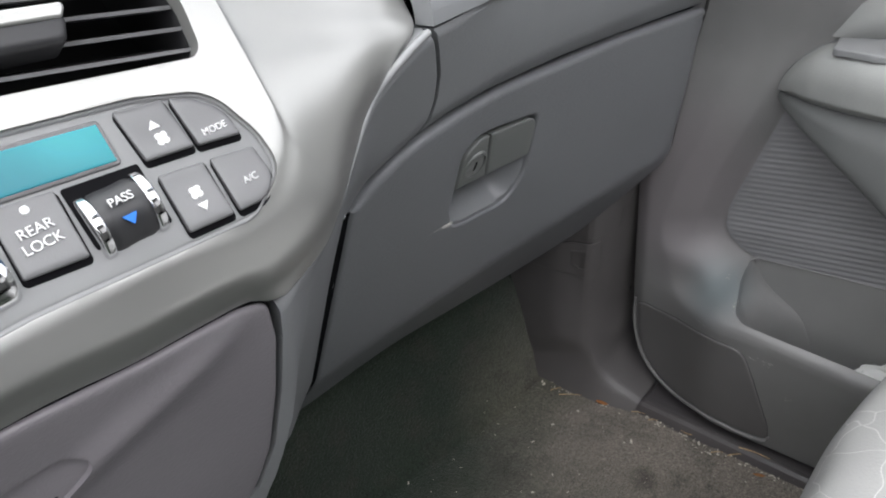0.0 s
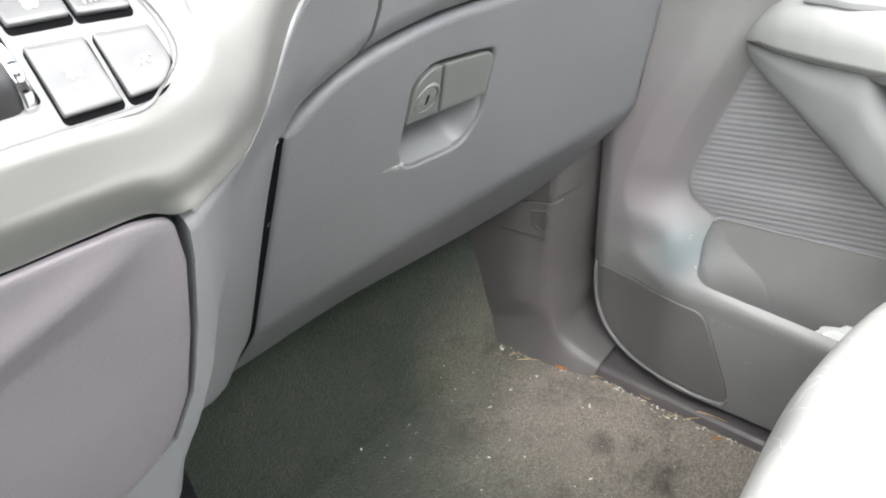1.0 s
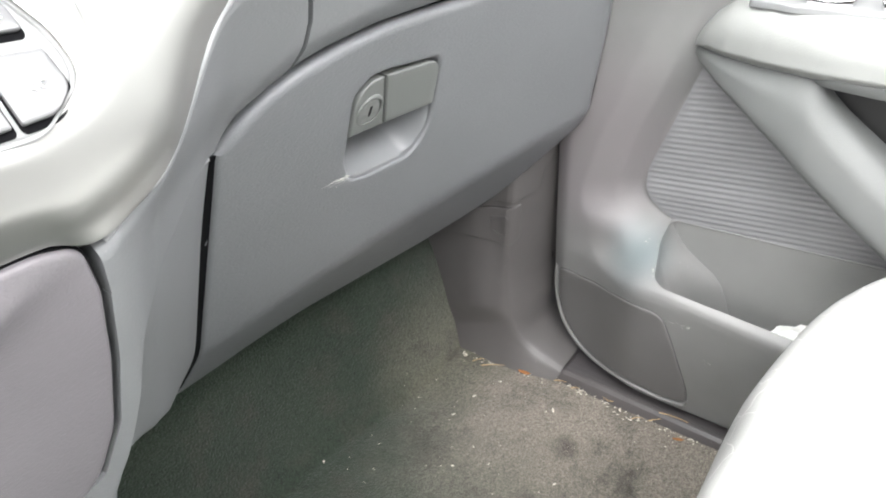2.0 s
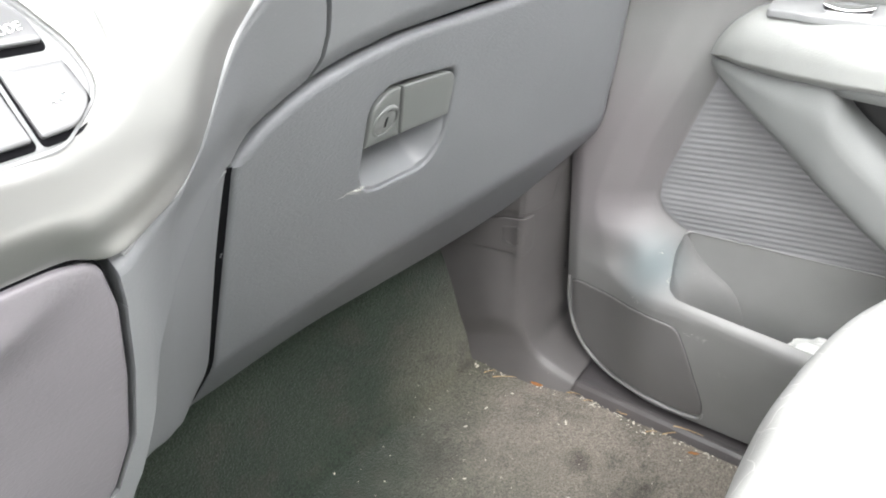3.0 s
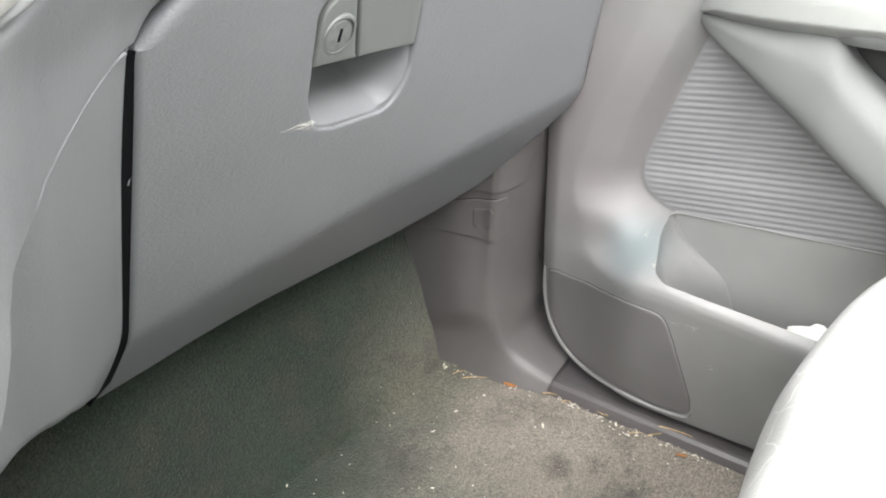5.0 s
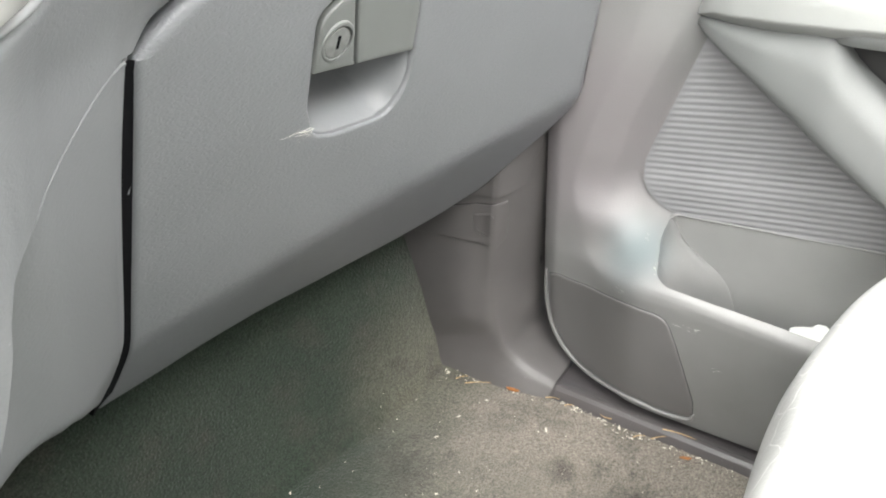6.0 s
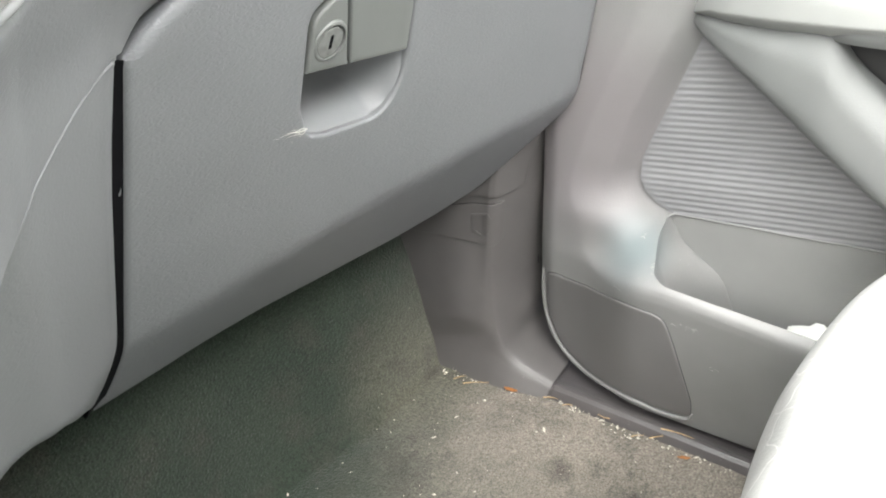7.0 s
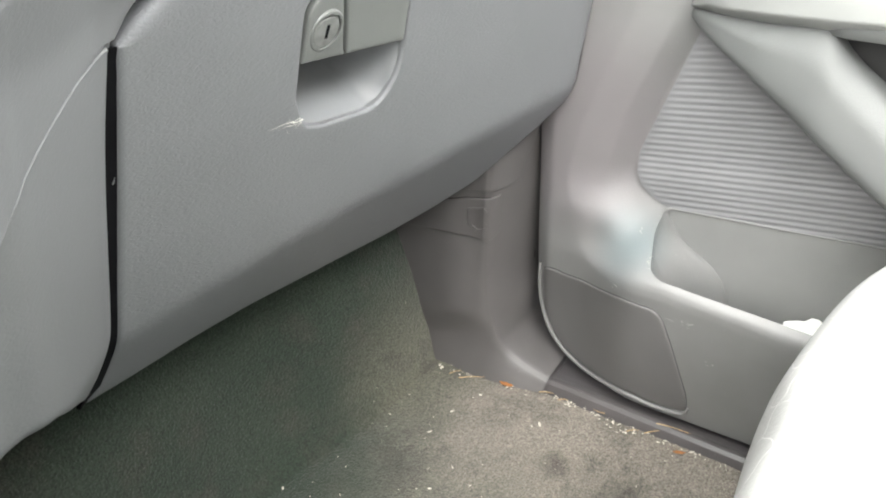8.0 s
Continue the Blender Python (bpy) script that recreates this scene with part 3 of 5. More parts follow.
    plate = part("lock_plate", shell(inset(dense(lock_plate, 0.004), 0.0008), lip, 0.010, 0.0015, 5), LATCH, box_ob)
    part("latch_paddle", shell(inset(dense(paddle, 0.004), 0.0008), lip, 0.010, 0.0015, 5), LATCH, box_ob)
    centre = Vector((0.3885, lid_y(0.3885, 0.5325) - 0.0012, 0.5325))
    across, up = Vector((0.985, -0.06, -0.06)).normalized(), Vector((0.03, -0.43, 0.9)).normalized()
    out = across.cross(up).normalized()

    def disc(u, v, d):
        return centre + across * u + up * v - out * d
    ring = [(0.0122 * math.cos(a), 0.0122 * math.sin(a)) for a in steps(0, 2 * math.pi, 40)[:-1]]
    core = [(0.0100 * math.cos(a), 0.0100 * math.sin(a)) for a in steps(0, 2 * math.pi, 40)[:-1]]
    bezel = part("lock_bezel", shell(ring, lambda u, v, d: disc(u, v, d - 0.0012), 0.004, 0.0012, 2), LATCH, box_ob)
    carve(bezel, [shell(core, lambda u, v, d: disc(u, v, d - 0.004), 0.0062, 0.0002, 2)], 0.0003)
    cyl = part("lock_cylinder", shell([(u * 0.90 - 0.0004, v * 0.90 - 0.0002) for u, v in core], lambda u, v, d: disc(u, v, d - 0.0009), 0.004, 0.0005, 3), STEEL, box_ob, "worn brass-grey key cylinder")
    slot = fillet([(-0.0011, -0.004, 0.0005), (0.0011, -0.004, 0.0005), (0.0011, 0.0042, 0.0005), (-0.0011, 0.0042, 0.0005)], 3)
    part("keyhole", shell(slot, lambda u, v, d: disc(u, v, d - 0.0011), 0.002, 0.0001, 2, 1), BLACK, cyl, "dark key slot")
    # added dark strip that paints the shade of the gap between lid and door
    bead = []
    for z in steps(0.368, 0.556, 40):
        lo, hi = 0.70, 0.775
        for _ in range(30):
            x = (lo + hi) / 2
            lo, hi = (x, hi) if x < door_x(lid_place(x, z, 0).y, z) else (lo, x)
        if lo < 0.7735:
            bead.append(lid_place(lo, z, 0.0004))
    if len(bead) > 3:
        part("gap_shade", tube(bead, 0.0017, None, 8, lambda f: 0.3 + 0.7 * smooth(f / 0.1)), SEAL_AND_SHADE, box_ob, "dark strip standing for the shaded gap between lid and door")
    # scratches beside the recess
    bm = bmesh.new()
    for a, b, w in (((0.3835, 0.4815), (0.356, 0.4855), 0.0010), ((0.383, 0.4810), (0.364, 0.4815), 0.0009), ((0.3825, 0.4795), (0.373, 0.4770), 0.0006), ((0.373, 0.4770), (0.369, 0.4800), 0.0004), ((0.381, 0.4825), (0.368, 0.4855), 0.0007), ((0.379, 0.4800), (0.371, 0.4835), 0.0007)):
        pts = []
        for k in range(9):
            f = k / 8
            x, z = a[0] + (b[0] - a[0]) * f, a[1] + (b[1] - a[1]) * f + 0.0006 * math.sin(9 * f + a[1] * 4000)
            pts.append((x, lid_y(x, z) + 0.0001, z))
        tube(pts, w * 0.42, bm, 5, lambda f: 0.25 + 0.75 * (1 - f))
    part("scratch", bm, SCUFF, box_ob, "pale scuff marks torn into the plastic")
    # hinge arm seen in the gap
    part("hinge_clip", tube([(0.2652, 0.3842, 0.4945), (0.2661, 0.3826, 0.4980), (0.2669, 0.3810, 0.5015)], 0.0006, None, 8), DASH, box_ob, "pale end of a hinge clip")
    # dark box behind the lid
    part("bin", shell(dense(inset(outline, 0.045), 0.03), lambda x, z, d: Vector((x, lid_y(x, z) + 0.075 + d, z)), 0.07, 0.002, 6), BLACK, box_ob)
    return box_ob


# ---- dashboard ----
def build_dashboard():
    dash = thing("dashboard", "grey grained plastic dashboard with panel seams", "dashboard")
    pad = lambda x, z, d: Vector((x, lid_y(x, min(z, 0.72)) - 0.003 + d, z))

    def band(x, t, d):
        lo, hi = curve(LID_TOP, x) + 0.0015, 0.6585
        return pad(x, lo + (hi - lo) * t, d + 0.0065 * (1 - smooth(t / 0.22)) + 0.003 * (1 - min(1, t / 0.05)) ** 2 + 0.002 * (1 - min(1, (1 - t) / 0.04)) ** 2 + 0.016 * t ** 3 * smooth((x - 0.31) / 0.12))
    def seam_x(z):
        return curve([(0.585, 0.3155), (0.594, 0.317), (0.615, 0.319), (0.63, 0.316), (0.646, 0.309), (0.659, 0.3015), (0.667, 0.296)], z)

    def pad_band(x, t, d):
        p = band(x, t, d)
        return band(x + (seam_x(p.z) + 0.001 - 0.3190) * (1 - smooth((x - 0.319) / 0.06)), t, d)
    part("pad", slab(steps(0.3190, 0.80, 50), steps(0, 1, 24), pad_band, 0.02), DASH, dash)

    def knee(x, t, d):
        """Between the silver ridge and the glovebox, with a rounded pale upper edge."""
        hi = min(ridge_z(x) - 0.001, 0.6590)
        lo = curve(LID_TOP, x) + 0.0015 if x > 0.266 else 0.5618
        z = lo + (hi - lo) * t
        rim = (1 - min(1, (hi - z) / 0.0075)) ** 2
        return Vector((x, side_y(x, z) + d + 0.006 * rim + (0.0065 * (1 - smooth((z - lo) / 0.018)) + 0.003 * (1 - min(1, (z - lo) / 0.004)) ** 2) * smooth((x - 0.262) / 0.02), z))

    def knee_panel(x, t, d):
        p = knee(x, t, d)
        x += (curve([(0.5618, 0.1728), (0.586, 0.1722)], p.z) - 0.1665) * (1 - smooth((x - 0.1665) / 0.03))
        return knee(x + (seam_x(p.z) - 0.001 - 0.3170) * smooth((x - 0.27) / 0.047), t, d + 0.003 * (1 - min(1, (0.3170 - x) / 0.003)) ** 2)
    part("knee_panel", slab(steps(0.1665, 0.311, 60) + steps(0.312, 0.3170, 6), steps(0, 0.8, 14) + steps(0.83, 1, 14), knee_panel, 0.02), DASH, dash)

    def inner(x, t, d):
        """The set-back face between the flank's edge and the gap beside the glovebox."""
        hi = curve([(0.15, 0.51), (0.17, 0.530), (0.19, 0.546), (0.213, 0.556), (0.237, 0.563), (0.262, 0.568)], x)
        lo = curve([(0.13, 0.412), (0.1765, 0.4005), (0.192, 0.3968), (0.2095, 0.3857), (0.2316, 0.3558), (0.2440, 0.337), (0.2525, 0.322)], x)
        z = lo + (hi - lo) * t
        return Vector((x, flank_y(x, z) + 0.0050 + tucked(z, 0.30) + 0.006 * (1 - min(1, (z - lo) / 0.012)) ** 2 + d, z))

    def gap_edge(t):
        z = 0.332 + (0.568 - 0.332) * t
        return curve([(0.33, 0.2438), (0.345, 0.2478), (0.356, 0.2522), (0.366, 0.2573), (0.386, 0.2606), (0.399, 0.2630), (0.42, 0.2634), (0.46, 0.2632), (0.50, 0.2633), (0.526, 0.2644), (0.548, 0.2664), (0.559, 0.2674), (0.57, 0.2681)], z)

    def inner2(s, t, d):
        x = 0.150 + (gap_edge(t) - 0.150) * s
        return inner(x, t, d + 0.002 * (1 - min(1, (1 - s) / 0.03)) ** 2)
    part("inner_panel", slab(steps(0, 1, 30), steps(0, 1, 36), inner2, 0.02), DASH, dash)

    def strip(s, t, d):
        """The console's outer edge, which runs down and forward to the floor."""
        z = 0.02 + (0.5618 - 0.02) * t
        edge = curve([(0.0, 0.125), (0.38, 0.143), (0.405, 0.147), (0.436, 0.1533), (0.456, 0.1605), (0.475, 0.1680), (0.497, 0.1750), (0.510, 0.1780), (0.5205, 0.1835), (0.5265, 0.196), (0.5316, 0.2037), (0.5378, 0.2128), (0.5425, 0.2212), (0.5473, 0.2313), (0.5512, 0.2402), (0.5552, 0.2512), (0.5572, 0.2592), (0.5605, 0.2655), (0.5618, 0.2665)], z)
        left = curve([(0.0, 0.06), (0.435, 0.06), (0.452, 0.118), (0.459, 0.1494), (0.4873, 0.1630), (0.5278, 0.1698), (0.5650, 0.1728)], z)
        x = left + (edge - left) * s
        y = side_y(x, z)
        return Vector((x, y + 0.004 * (1 - min(1, (1 - s) / 0.06)) ** 2 + d, z))
    part("console_edge", slab(steps(0, 1, 36), steps(0, 0.70, 12) + steps(0.71, 1, 80), strip, 0.03), DASH, dash)

    def crown(s, t, d):
        """The top of the dashboard, rolling away to the windshield."""
        a = t * 1.35
        left = curve([(0, 0.3005), (0.1, 0.3022), (0.4, 0.303), (1, 0.305)], t)
        x = left + (0.80 - left) * s
        y0 = lid_y(x, 0.659)
        return Vector((x, y0 - 0.003 + 0.06 * math.sin(a) * smooth(a / 0.35) + 0.13 * (1 - math.cos(a)) + 0.38 * smooth((t - 0.55) / 0.45) + d * math.cos(a), 0.6605 + 0.115 * math.sin(a) - d * math.sin(a)))
    part("top_pad", slab(steps(0, 1, 40), steps(0, 1, 30), crown, 0.012), DASH, dash)
    crest = [(0.172, 0.5155), (0.1835, 0.5205), (0.196, 0.5265), (0.2037, 0.5316), (0.2128, 0.5378), (0.2212, 0.5425), (0.2313, 0.5473), (0.2402, 0.5512), (0.2512, 0.5552), (0.2592, 0.5575), (0.2660, 0.5605)]
    bead = []
    for x in steps(0.180, 0.2635, 48):
        z = sum(curve(crest, x + 0.006 * k / 2) for k in range(-2, 3)) / 5
        bead.append((x, side_y(x, z) + 0.0018, z))
    part("edge_bead", tube(bead, 0.0011, None, 10, lambda f: 0.4 + 0.6 * smooth(f / 0.3)), DASH, dash, "rounded pale edge of the flank")
    # pale bead that puts the highlight of the ridge's rounded edge into colour
    rail = [(x, side_y(x, ridge_z(x)) + 0.0028, ridge_z(x) - 0.0016) for x in steps(0.176, 0.298, 60)]
    part("ridge_bead", tube(rail, 0.0020, None, 10, lambda f: 0.5 + 0.5 * smooth(f / 0.2)), EDGE_GLINT, dash, "smooth edge along the ridge with a painted pale highlight")
    # unseen block, added to stop light leaking down behind the stack
    part("light_leak_block", box((-0.93, 0.41, 0.45), (0.29, 0.95, 0.70), bevel=0.01), BLACK, dash)
    part("console_body", box((-0.22, 0.34, 0.0), (0.155, 0.80, 0.585), bevel=0.01), BLACK, dash)
    # black void behind the seams
    part("carcass", box((0.19, 0.47, 0.36), (0.80, 0.62, 0.62), bevel=0.01), BLACK, dash)
    part("seam_backing", slab(steps(0.262, 0.78, 24), steps(0.53, 0.66, 8), lambda x, z, d: Vector((x, flank_y(x, z) + 0.014 + d, z)), 0.01), BLACK, dash)
    part("corner_backing", slab(steps(0.283, 0.325, 8), steps(0.60, 0.657, 10), lambda x, z, d: Vector((x, flank_y(x, z) + 0.012 + d, z)), 0.01), BLACK, dash)
    def gap_fill(s, t, d):
        z = 0.334 + (0.5585 - 0.334) * t
        x0 = gap_edge((z - 0.332) / 0.236) - 0.004
        x1 = curve([(0.334, 0.2602), (0.351, 0.2631), (0.372, 0.2650), (0.40, 0.2660), (0.45, 0.2672), (0.545, 0.2678), (0.5585, 0.2686)], z)
        x = x0 + (x1 - x0) * s
        return Vector((x, flank_y(x, z) + 0.0072 - 0.0034 * s + d + tucked(z, 0.30), z))
    part("gap_backing", slab(steps(0, 1, 5), steps(0, 1, 24), gap_fill, 0.004), BLACK, dash)
    part("end_cap", slab(steps(0.43, 0.60, 12), steps(0.36, 0.70, 14), lambda y, z, d: Vector((0.752 + d, y, z)), 0.02), DASH, dash)
    return dash


# ---- centre stack ----
FACE_Y, FACE_Z, FACE_SLOPE = 0.283, 0.639, 0.55
FACE_UP = Vector((0, FACE_SLOPE, 1)).normalized()
FACE_OUT = Vector((0, -1, FACE_SLOPE)).normalized()


def face(x, z, d):
    """A point of the control panel's plane, by its x and height."""
    return Vector((x, FACE_Y + FACE_SLOPE * (z - FACE_Z), z)) - FACE_OUT * d


def on_face(u, v, d):
    """As face(), with v measured up the slope."""
    return Vector((u, FACE_Y, FACE_Z)) + FACE_UP * v - FACE_OUT * d


FOLD = [(-0.20, 0.636), (-0.13, 0.636), (-0.06, 0.636), (0.01, 0.636), (0.075, 0.636), (0.104, 0.6352), (0.129, 0.6336), (0.148, 0.6317), (0.166, 0.6302), (0.180, 0.6335), (0.1895, 0.639), (0.195, 0.6455),
        (0.197, 0.6515), (0.1975, 0.659), (0.1975, 0.667), (0.1975, 0.677), (0.1975, 0.69), (0.1975, 0.715), (0.1975, 0.76)]
OUTER = [(-0.20, 0.618), (-0.13, 0.6170), (-0.06, 0.6155), (0.01, 0.6125), (0.075, 0.6082), (0.11, 0.6015), (0.14, 0.5982), (0.157, 0.5957), (0.1700, 0.5902), (0.190, 0.5940), (0.205, 0.5995), (0.218, 0.6040),
         (0.229, 0.613), (0.243, 0.6275), (0.262, 0.6405), (0.279, 0.6515), (0.2955, 0.6605), (0.301, 0.680), (0.303, 0.75)]
CREST = [(x, 0.80) for x in (-0.20, -0.13, -0.06, 0.01, 0.06, 0.09, 0.11, 0.125, 0.14, 0.15, 0.16, 0.165, 0.17, 0.175, 0.18, 0.183, 0.186, 0.19, 0.193)]


def along(points, u):
    """A point of an outline, eased, with u running over its corners."""
    i = min(int(u), len(points) - 2)
    f = u - i
    p = [Vector(points[min(max(j, 0), len(points) - 1)]) for j in (i - 1, i, i + 1, i + 2)]
    return 0.5 * ((2 * p[1]) + (p[2] - p[0]) * f + (2 * p[0] - 5 * p[1] + 4 * p[2] - p[3]) * f * f + (3 * p[1] - p[0] - 3 * p[2] + p[3]) * f ** 3)


def face_y(x, z):
    turn = max(0.0, x - 0.197)
    return FACE_Y + FACE_SLOPE * (z - FACE_Z) - 0.004 + 0.20 * (math.sqrt(turn * turn + 0.000004) - 0.002 if turn else 0.0)


def rim_depth(u):
    """How far ahead the bezel's outer rim lies."""
    rim = along(OUTER, clamp(u, 0, 17.999))
    near = 0.2835 + 0.3 * (0.6 - rim.y)
    far = flank_y(rim.x, min(rim.y, 0.655)) - 0.0065 + 0.25 * (rim.y - 0.655 + math.sqrt((rim.y - 0.655) ** 2 + 0.0009))
    return near + (far - near) * smooth((rim.x - 0.158) / 0.03)


def bezel_raw(u, v):
    """v 0 to 0.3: the outer roll; to 1: the flank up to the fold; 1 to 2: the face above it."""
    fold = along(FOLD, u)
    fold_y = face_y(fold.x, fold.y)
    if v < 1:
        v = max(v, 0.0)
        rim = along(OUTER, u)
        spread = 1.1 * smooth((u - 12.5) / 2.0)
        rim_y = sum(rim_depth(u + spread * k / 4) for k in range(-4, 5)) / 9 if spread else rim_depth(u)
        turn = 0.42 - 0.12 * smooth((u - 8.0) / 3.0) - 0.08 * smooth((u - 14.0) / 3.0)
        side = smooth((u - 7.5) / 2.5)
        peak = v / turn if v < turn else (1 - v) / (1 - turn)
        p = rim.lerp(fold, v)
        y = rim_y + (fold_y - rim_y) * v - (0.0055 + 0.0020 * side) * peak
        return Vector((p.x, y, p.y + 0.0030 * (1 - smooth((u - 7.8) / 4.0)) * peak))
    p = fold.lerp(along(CREST, u), (v - 1) ** 1.4)
    return Vector((p.x, face_y(p.x, p.y), p.y))


def bezel_place(u, v, d):
    w = 0.045 + 0.065 * smooth((u - 6.5) / 3.0) if v < 0.65 else 0.07
    p = sum((bezel_raw(u, v + w * k / 3) for k in range(-3, 4)), Vector()) / 7 if v > 0.11 and v < 1.5 else bezel_raw(u, v)
    return p + Vector((0, d, 0))


def build_stack():
    stack = thing("centre_stack", "silver painted centre stack with climate controls and air vent", "car console")
    us, vs = steps(0, 18, 144), steps(0, 0.12, 3) + steps(0.16, 1.2, 34) + steps(1.24, 2, 36)
    skin = np.array([[bezel_place(u, v, 0) for v in vs] for u in us])
    last = max(j for j, v in enumerate(vs) if v < 1.12)
    y = skin[:, :, 1]
    for _ in range(300):
        y[1:-1, 1:last] = y[1:-1, 1:last] * 0.5 + (y[:-2, 1:last] + y[2:, 1:last]) * 0.25
    soft_side = np.array([[0.06 + 0.44 * smooth((u - 6.5) / 3.0)] for u in us])
    for _ in range(34):
        y[:, 1:last] += soft_side * ((y[:, 0:last - 1] + y[:, 2:last + 1]) * 0.5 - y[:, 1:last])
    row_of, col_of = {u: i for i, u in enumerate(us)}, {v: j for j, v in enumerate(vs)}
    bezel = part("bezel", slab(us, vs, lambda u, v, d: Vector(skin[row_of[u], col_of[v]]) + Vector((0, d, 0)), 0.03), SILVER, stack, angle=60)
    panel = fillet([(-0.12, 0.6368, 0.01), (0.09, 0.6358, 0.02), (0.168, 0.6305, 0.016), (0.1865, 0.641, 0.014), (0.1855, 0.654, 0.02), (0.176, 0.6725, 0.018), (0.150, 0.6785, 0.02), (0.09, 0.6845, 0.02), (-0.12, 0.692, 0.01)], 8)
    vent = fillet([(-0.10, 0.706, 0.01), (0.10, 0.6925, 0.02), (0.1815, 0.6825, 0.006), (0.1845, 0.700, 0.02), (0.170, 0.775, 0.01), (-0.10, 0.775, 0.01)], 6)
    carve(bezel, [shell(dense(panel, 0.01), lambda x, z, d: face(x, z, d - 0.03), 0.0335, 0.0003, 6), shell(dense(vent, 0.01), lambda x, z, d: face(x, z, d - 0.03), 0.075, 0.0003, 6)], 0.0012)
    plate = part("control_panel", shell(dense(inset(panel, 0.0008), 0.01), lambda x, z, d: face(x, z, d - 0.0018), 0.008, 0.0015, 6), PANEL, stack, "charcoal control panel")
    edge = dense(inset(panel, 0.0006), 0.006)
    part("panel_rim", tube([face(x, z, -0.0012) for x, z in edge + edge[:1]], 0.0010, None, 8), PANEL, stack, "thin raised rim")
    # keys
    keys = (
        ("rear_lock_button", [(0.0925, 0.6455, 0.001), (0.1120, 0.6435, 0.001), (0.1135, 0.6635, 0.001), (0.0945, 0.6655, 0.001)]),
        ("fan_up_button", [(0.1432, 0.6602, 0.001), (0.1605, 0.6586, 0.001), (0.1592, 0.6752, 0.001), (0.1418, 0.6768, 0.001)]),
        ("mode_button", [(0.1622, 0.6582, 0.001), (0.1785, 0.6562, 0.001), (0.1775, 0.6655, 0.012), (0.1690, 0.6722, 0.010), (0.1612, 0.6748, 0.001)]),
        ("fan_down_button", [(0.1432, 0.6362, 0.001), (0.1605, 0.6350, 0.001), (0.1605, 0.6535, 0.001), (0.1438, 0.6552, 0.001)]),
        ("air_conditioning_button", [(0.1632, 0.6348, 0.001), (0.1740, 0.6345, 0.010), (0.1818, 0.6400, 0.006), (0.1805, 0.6512, 0.001), (0.1632, 0.6533, 0.001)]),
    )
    made = {}
    for name, corners in keys:
        cx = sum(c[0] for c in corners) / len(corners)
        cz = sum(c[1] for c in corners) / len(corners)
        shape = dense(fillet(corners, 5), 0.003)
        z0 = min(z for _, z in shape)

        def key_place(x, z, d, z0=z0):
            lift = 0.0023 - 0.0011 * smooth((z - z0) / 0.017)
            return face(x, z, d - 0.0018 - lift)
        well = [(x, z - 0.0013) for x, z in inset(shape, -0.0007)]
        part("key_gap", shell(well, lambda x, z, d: face(x, z, d - 0.0020), 0.002, 0.0001, 2, 1), BLACK, plate)
        made[name] = part(name, shell(shape, key_place, 0.0075, 0.0006, 6, 3), KEY, stack)

    def on_key(lift):
        return lambda u, v, d: on_face(u, v, d - 0.0019 - 0.43 * lift)
    rise = lambda z: (z - FACE_Z) * math.hypot(1, FACE_SLOPE)
    lettering("REAR", on_key(0.0045), 0.1030, rise(0.6562), 0.0032, made["rear_lock_button"])
    lettering("LOCK", on_key(0.0051), 0.1027, rise(0.6520), 0.0032, made["rear_lock_button"])
    lettering("MODE", on_key(0.0050), 0.1702, rise(0.6610), 0.0024, made["mode_button"])
    lettering("A/C", on_key(0.0044), 0.1728, rise(0.6425), 0.0026, made["air_conditioning_button"])
    dot = [(0.0014 * math.cos(a), 0.0014 * math.sin(a)) for a in steps(0, 2 * math.pi, 20)[:-1]]
    part("indicator", shell(dot, lambda u, v, d: on_face(0.1035 + u, rise(0.6618) + v, d - 0.0036), 0.001, 0.0004, 2), WHITE, made["rear_lock_button"], "small pale indicator lamp")

    def mark(parent, x, z, lift, upward, mat, size=0.0022):
        s = 1 if upward else -1
        tri = fillet([(-size, -s * size * 0.6, 0.0002), (size, -s * size * 0.6, 0.0002), (0, s * size * 0.8, 0.0002)], 3)
        part("arrow_mark", shell(tri, lambda u, v, d: on_face(x + u, rise(z) + v, d - 0.0020 - 0.43 * lift), 0.0005, 0.0001, 2, 1), mat, parent)

    def fan_mark(parent, x, z, lift):
        bm = bmesh.new()
        for k in range(4):
            a = math.pi / 4 + k * math.pi / 2
            blade = [(0.0014 * math.cos(a) + 0.0012 * math.cos(b), 0.0014 * math.sin(a) + 0.0012 * math.sin(b)) for b in steps(0, 2 * math.pi, 14)[:-1]]
            shell(blade, lambda u, v, d: on_face(x + u, rise(z) + v, d - 0.0020 - 0.43 * lift), 0.0005, 0.0001, 2, 1, bm=bm)
        part("fan_mark", bm, WHITE, parent)
    fan_mark(made["fan_up_button"], 0.1518, 0.6645, 0.0049)
    mark(made["fan_up_button"], 0.1515, 0.6690, 0.0042, True, WHITE)
    fan_mark(made["fan_down_button"], 0.1522, 0.6462, 0.0041)
    mark(made["fan_down_button"], 0.1522, 0.6415, 0.0049, False, WHITE)
    # temperature roller with chrome cheeks, in a dark slot
    slot = fillet([(0.1150, 0.6440, 0.001), (0.1405, 0.6415, 0.001), (0.1405, 0.6610, 0.001), (0.1150, 0.6630, 0.001)], 4)
    part("roller_slot", shell(slot, lambda x, z, d: face(x, z, d - 0.0022), 0.002, 0.0001, 2, 1), BLACK, stack)

    def roller(x0, x1, r, mat, name, parent, dent=0.0):
        bm = bmesh.new()
        loops = []
        for f in steps(0, 1, 10):
            x = x0 + (x1 - x0) * f
